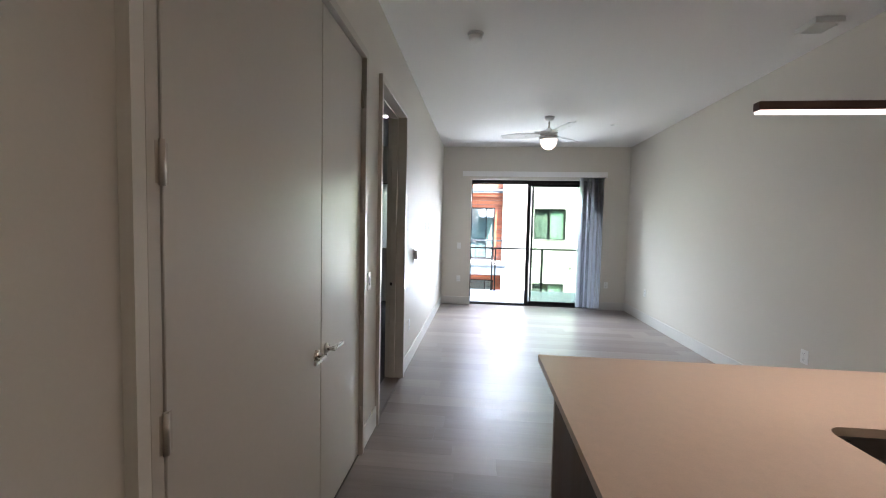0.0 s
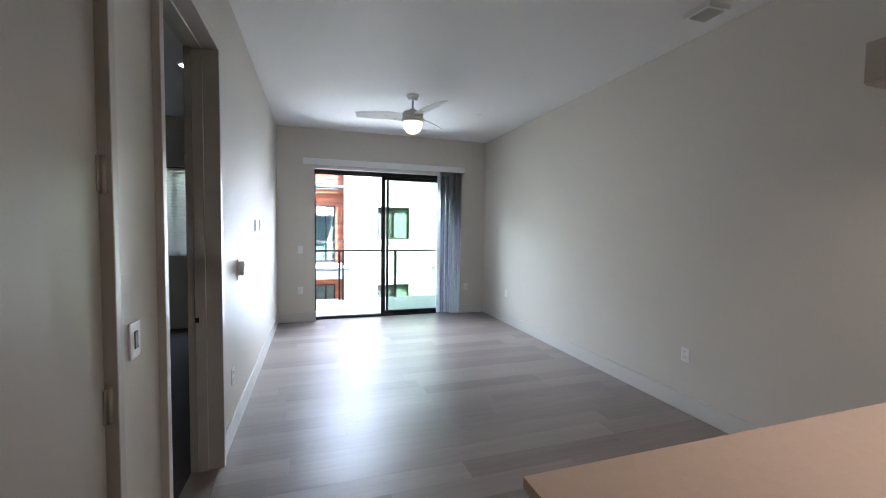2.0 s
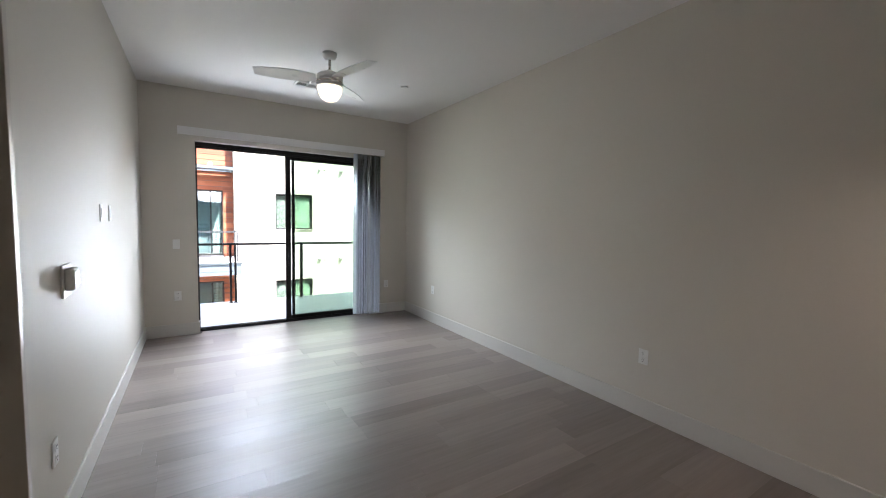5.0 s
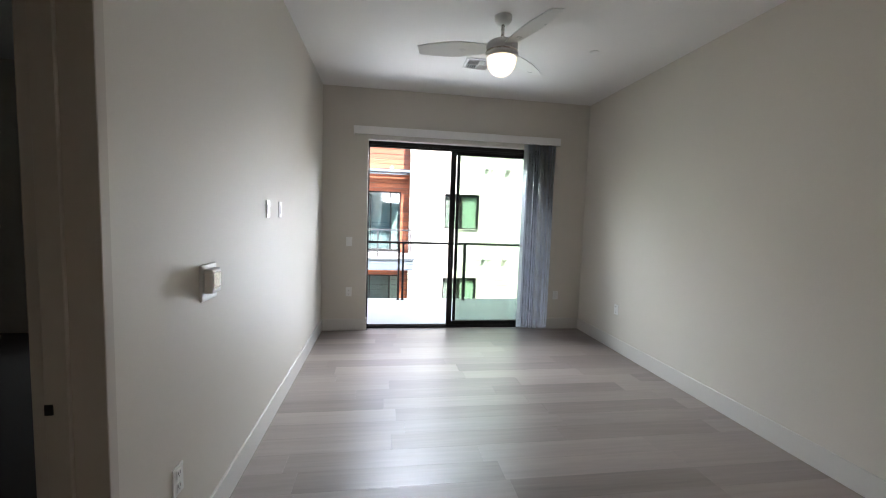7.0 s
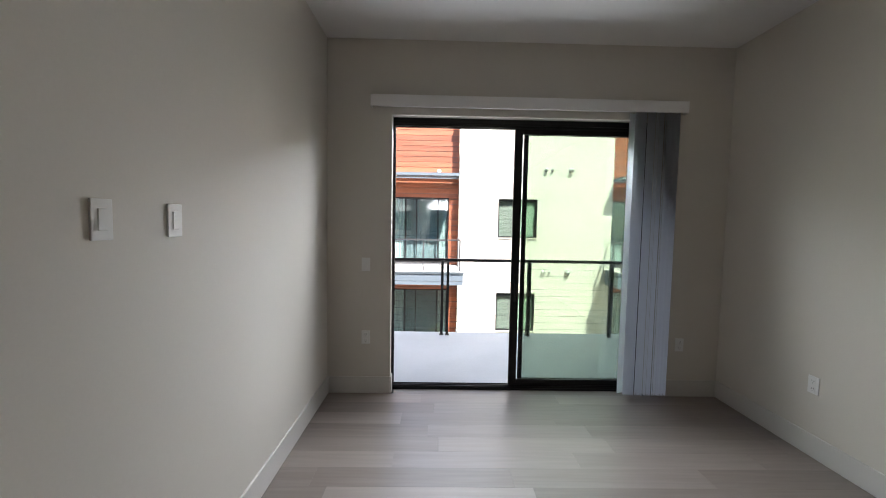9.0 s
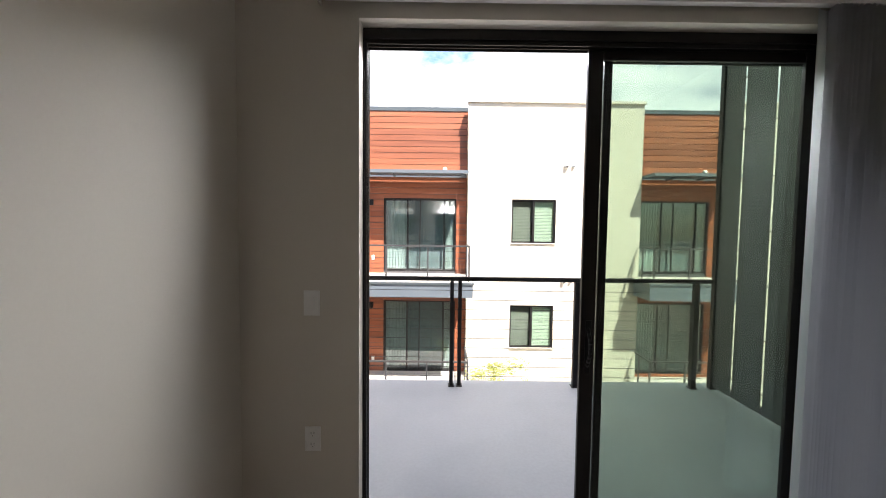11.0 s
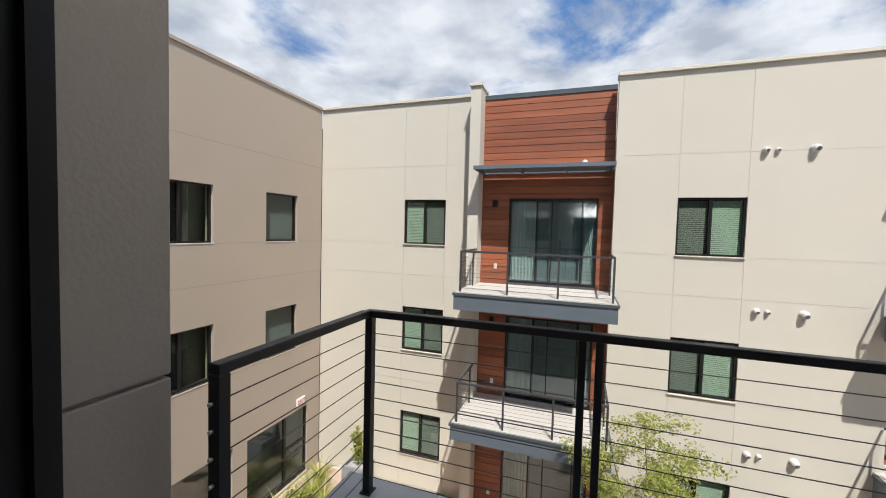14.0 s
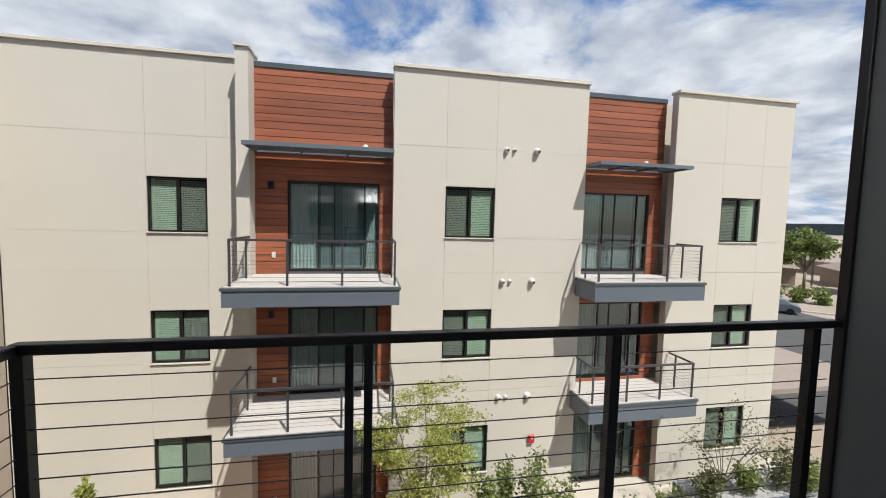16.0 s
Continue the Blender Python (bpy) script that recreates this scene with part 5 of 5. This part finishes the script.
def house(x, y, w, d, h, turn, seed):
    t = thing("house", (0, 0, 0), "low sand-coloured house with a brown roof", "house", "houses beyond the car park")
    part("wall", boxes((-w / 2, w / 2, -d / 2, d / 2, -0.1, h)), M_HOUSE, t)
    bm = bmesh.new()
    o = 0.5
    vs = [bm.verts.new(v) for v in ((-w / 2 - o, -d / 2 - o, h), (w / 2 + o, -d / 2 - o, h), (w / 2 + o, d / 2 + o, h), (-w / 2 - o, d / 2 + o, h), (-w / 4, 0, h + 1.7), (w / 4, 0, h + 1.7))]
    for f in ((0, 1, 5, 4), (1, 2, 5), (2, 3, 4, 5), (3, 0, 4), (3, 2, 1, 0)):
        bm.faces.new([vs[i] for i in f])
    part("roof", bm, M_ROOF, t)
    for x0 in (-w / 3, 0.3, w / 3 - 0.4):
        q = part("window", boxes((x0 - 0.6, x0 + 0.6, -d / 2 - 0.03, -d / 2 + 0.02, 0.9, 2.1)), M_BRONZE, t)
        part("pane", boxes((x0 - 0.52, x0 + 0.52, -d / 2 - 0.036, -d / 2 - 0.031, 0.97, 2.03)), M_SLIDEGLASS, q)
    part("door", boxes((-w / 6 - 0.45, -w / 6 + 0.45, -d / 2 - 0.04, -d / 2 + 0.02, 0, 2.05)), M_FASCIA, t)
    t.matrix_world = pose(x, y, G - 0.03, 0, 0, turn)


for i, (x, y) in enumerate(((66, 66), (80, 55), (60, 82), (95, 70), (78, 92))):
    house(x, y, 13, 8, 2.7, -48 + 9 * i, i)
for i in range(9):
    shrub((42 + 1.7 * i, 58 - 1.9 * i, G - 0.04), 1.7, 2.6, M_LEAFDARK, 700, 0.34, 200 + i, "clipped dark green hedge bush by the kerb")
far_tree = tree("street_tree", (52, 60, G - 0.04), 7.5, 3.4, M_LEAFDARK, 2600, 0.42, 91, "broad green street tree beyond the car park", 0.18, 9)
rt = random.Random(12)
for i in range(26):
    dist = rt.uniform(75, 190)
    a = radians(rt.uniform(40, 62))
    s = rt.uniform(0.8, 1.25)
    copy_thing(far_tree, pose(0.6 + dist * math.sin(a), 8 + dist * math.cos(a), G - 0.04, 0, 0, rt.uniform(0, 360)) @ Matrix.Diagonal((s, s, s, 1)))
pole = thing("street_pole", (70, 58, G), "tall dark wooden utility pole", "pole")
part("shaft", tube((70, 58, G - 0.1), (70, 58, G + 8.5), 0.14, 0.1), M_BARK, pole)
part("crossarm", boxes((69, 71, 57.94, 58.06, G + 7.8, G + 7.95)), M_BARK, pole)


def parked_car(x, y, turn, paint):
    t = thing("parked_car", (0, 0, 0), "dark parked car on the asphalt", "car", "parked cars")
    prof = ((-2.2, 0.35), (-2.25, 0.75), (-1.9, 0.95), (-1.2, 1.02), (-0.6, 1.45), (0.9, 1.45), (1.6, 1.0), (2.15, 0.85), (2.25, 0.5), (2.2, 0.3))
    bm = bmesh.new()
    a = [bm.verts.new((px, -0.88 + (0.15 if pz > 1.1 else 0), pz)) for px, pz in prof]
    b = [bm.verts.new((px, 0.88 - (0.15 if pz > 1.1 else 0), pz)) for px, pz in prof]
    for i in range(len(prof)):
        j = (i + 1) % len(prof)
        bm.faces.new((a[i], a[j], b[j], b[i]))
    bm.faces.new(a[::-1])
    bm.faces.new(b)
    part("body", bm, paint, t)
    part("window_band", boxes((-0.55, 0.95, -0.755, 0.755, 1.05, 1.36)), M_SLIDEGLASS, t)
    for px in (-1.4, 1.4):
        for py in (-0.86, 0.86):
            part("wheel", tube((px, py - 0.1, 0.32), (px, py + 0.1, 0.32), 0.32, n=18), M_BLACK, t)
    t.matrix_world = pose(x, y, G - 0.02, 0, 0, turn)


parked_car(41, 45, -48, M_BLACK)
parked_car(43.5, 42.5, -48, M_FASCIA)
tagged(structure("backdrop", boxes((-900, 900, 1500, 1520, G, 14), (900, 920, 200, 1520, G, 14)), surface("far_hazy_woods", (0.10, 0.125, 0.12), 1.0, 0.2, 0.01, 0.08, 0), "far low wooded horizon", "backdrop"))

# far sky with broken cloud
m, n, l, p = nodes_of("clouded_sky")
n.remove(p)
geo = n.new("ShaderNodeNewGeometry")
sep = n.new("ShaderNodeSeparateXYZ")
l.new(geo.outputs["Position"], sep.inputs[0])
zz = n.new("ShaderNodeMath")
zz.operation = "ADD"
zz.inputs[1].default_value = 330.0
l.new(sep.outputs[2], zz.inputs[0])
comb = n.new("ShaderNodeCombineXYZ")
for i in (0, 1):
    dv = n.new("ShaderNodeMath")
    dv.operation = "DIVIDE"
    l.new(sep.outputs[i], dv.inputs[0])
    l.new(zz.outputs[0], dv.inputs[1])
    l.new(dv.outputs[0], comb.inputs[i])
shift = n.new("ShaderNodeVectorMath")
shift.inputs[1].default_value = (3.7, 1.2, 0.0)
l.new(comb.outputs[0], shift.inputs[0])
c1 = n.new("ShaderNodeTexNoise")
c1.inputs["Scale"].default_value, c1.inputs["Detail"].default_value, c1.inputs["Roughness"].default_value, c1.inputs["Distortion"].default_value = 1.5, 9, 0.58, 0.35
l.new(shift.outputs[0], c1.inputs["Vector"])
c2 = n.new("ShaderNodeTexNoise")
c2.inputs["Scale"].default_value, c2.inputs["Detail"].default_value = 3.4, 8
l.new(shift.outputs[0], c2.inputs["Vector"])
cover = n.new("ShaderNodeMapRange")
cover.interpolation_type = "SMOOTHSTEP"
cover.inputs[1].default_value, cover.inputs[2].default_value = 0.31, 0.48
l.new(c1.outputs[0], cover.inputs[0])
body_mix = n.new("ShaderNodeMix")
body_mix.data_type = "RGBA"
body_mix.inputs[6].default_value, body_mix.inputs[7].default_value = (0.42, 0.46, 0.53, 1), (0.78, 0.80, 0.82, 1)
cs = n.new("ShaderNodeMapRange")
cs.inputs[1].default_value, cs.inputs[2].default_value = 0.35, 0.62
l.new(c2.outputs[0], cs.inputs[0])
l.new(cs.outputs[0], body_mix.inputs[0])
blue = n.new("ShaderNodeMix")
blue.data_type = "RGBA"
blue.inputs[6].default_value, blue.inputs[7].default_value = (0.30, 0.45, 0.62, 1), (0.075, 0.20, 0.46, 1)
hz = n.new("ShaderNodeMapRange")
hz.inputs[1].default_value, hz.inputs[2].default_value = 0.0, 600.0
l.new(sep.outputs[2], hz.inputs[0])
l.new(hz.outputs[0], blue.inputs[0])
skymix = n.new("ShaderNodeMix")
skymix.data_type = "RGBA"
l.new(cover.outputs[0], skymix.inputs[0])
l.new(blue.outputs[2], skymix.inputs[6])
l.new(body_mix.outputs[2], skymix.inputs[7])
em = n.new("ShaderNodeEmission")
em.inputs[1].default_value = 0.9
l.new(skymix.outputs[2], em.inputs[0])
l.new(em.outputs[0], n["Material Output"].inputs[0])
bm = bmesh.new()
grid = [[bm.verts.new((1700 * math.sin(radians(a)) * math.cos(radians(e)), 1700 * math.cos(radians(a)) * math.cos(radians(e)), 1700 * math.sin(radians(e)) - 20)) for a in range(-100, 101, 10)] for e in range(0, 76, 5)]
for ra, rb in zip(grid, grid[1:]):
    for i in range(len(ra) - 1):
        bm.faces.new((ra[i], ra[i + 1], rb[i + 1], rb[i]))
structure("sky_backdrop", bm, m, "blue sky with broken white cloud", "sky")

# ---- floor planks ----
PW, PL = 0.183, 1.22
rng = random.Random(4)
shared = {}
y, row = YB - 0.01, 0
while y > -0.75:
    y0 = y - PW
    x = XL + 0.002 - rng.uniform(0.15, 1.05)
    while x < XR:
        a, b = max(x, XL + 0.002), min(x + PL, XR - 0.002)
        if b - a > 0.03:
            key = round(b - a, 3)
            if key not in shared:
                shared[key] = mesh_of("plank", boxes((0.0002, key - 0.0002, 0.0002, PW - 0.0002, -0.009, 0.0), bevel=0.0004), M_PLANK)
            piece("plank", shared[key], (a, y0, 0.0), floor)
        x += PL
    y = y0
    row += 1
structure("floor_kitchen", boxes((XL - 0.12, XR, -2.4, y, -0.009, 0.0)), M_PLANK, "grey plank floor of the kitchen", "floor")
structure("door_sill", boxes((XL - 0.158, XL, 2.742, 3.668, -0.009, 0.003), (0.03, 2.33, YB - 0.01, 7.79, -0.009, 0.0)), M_PLANK, "floor strip in the doorways", "floor")
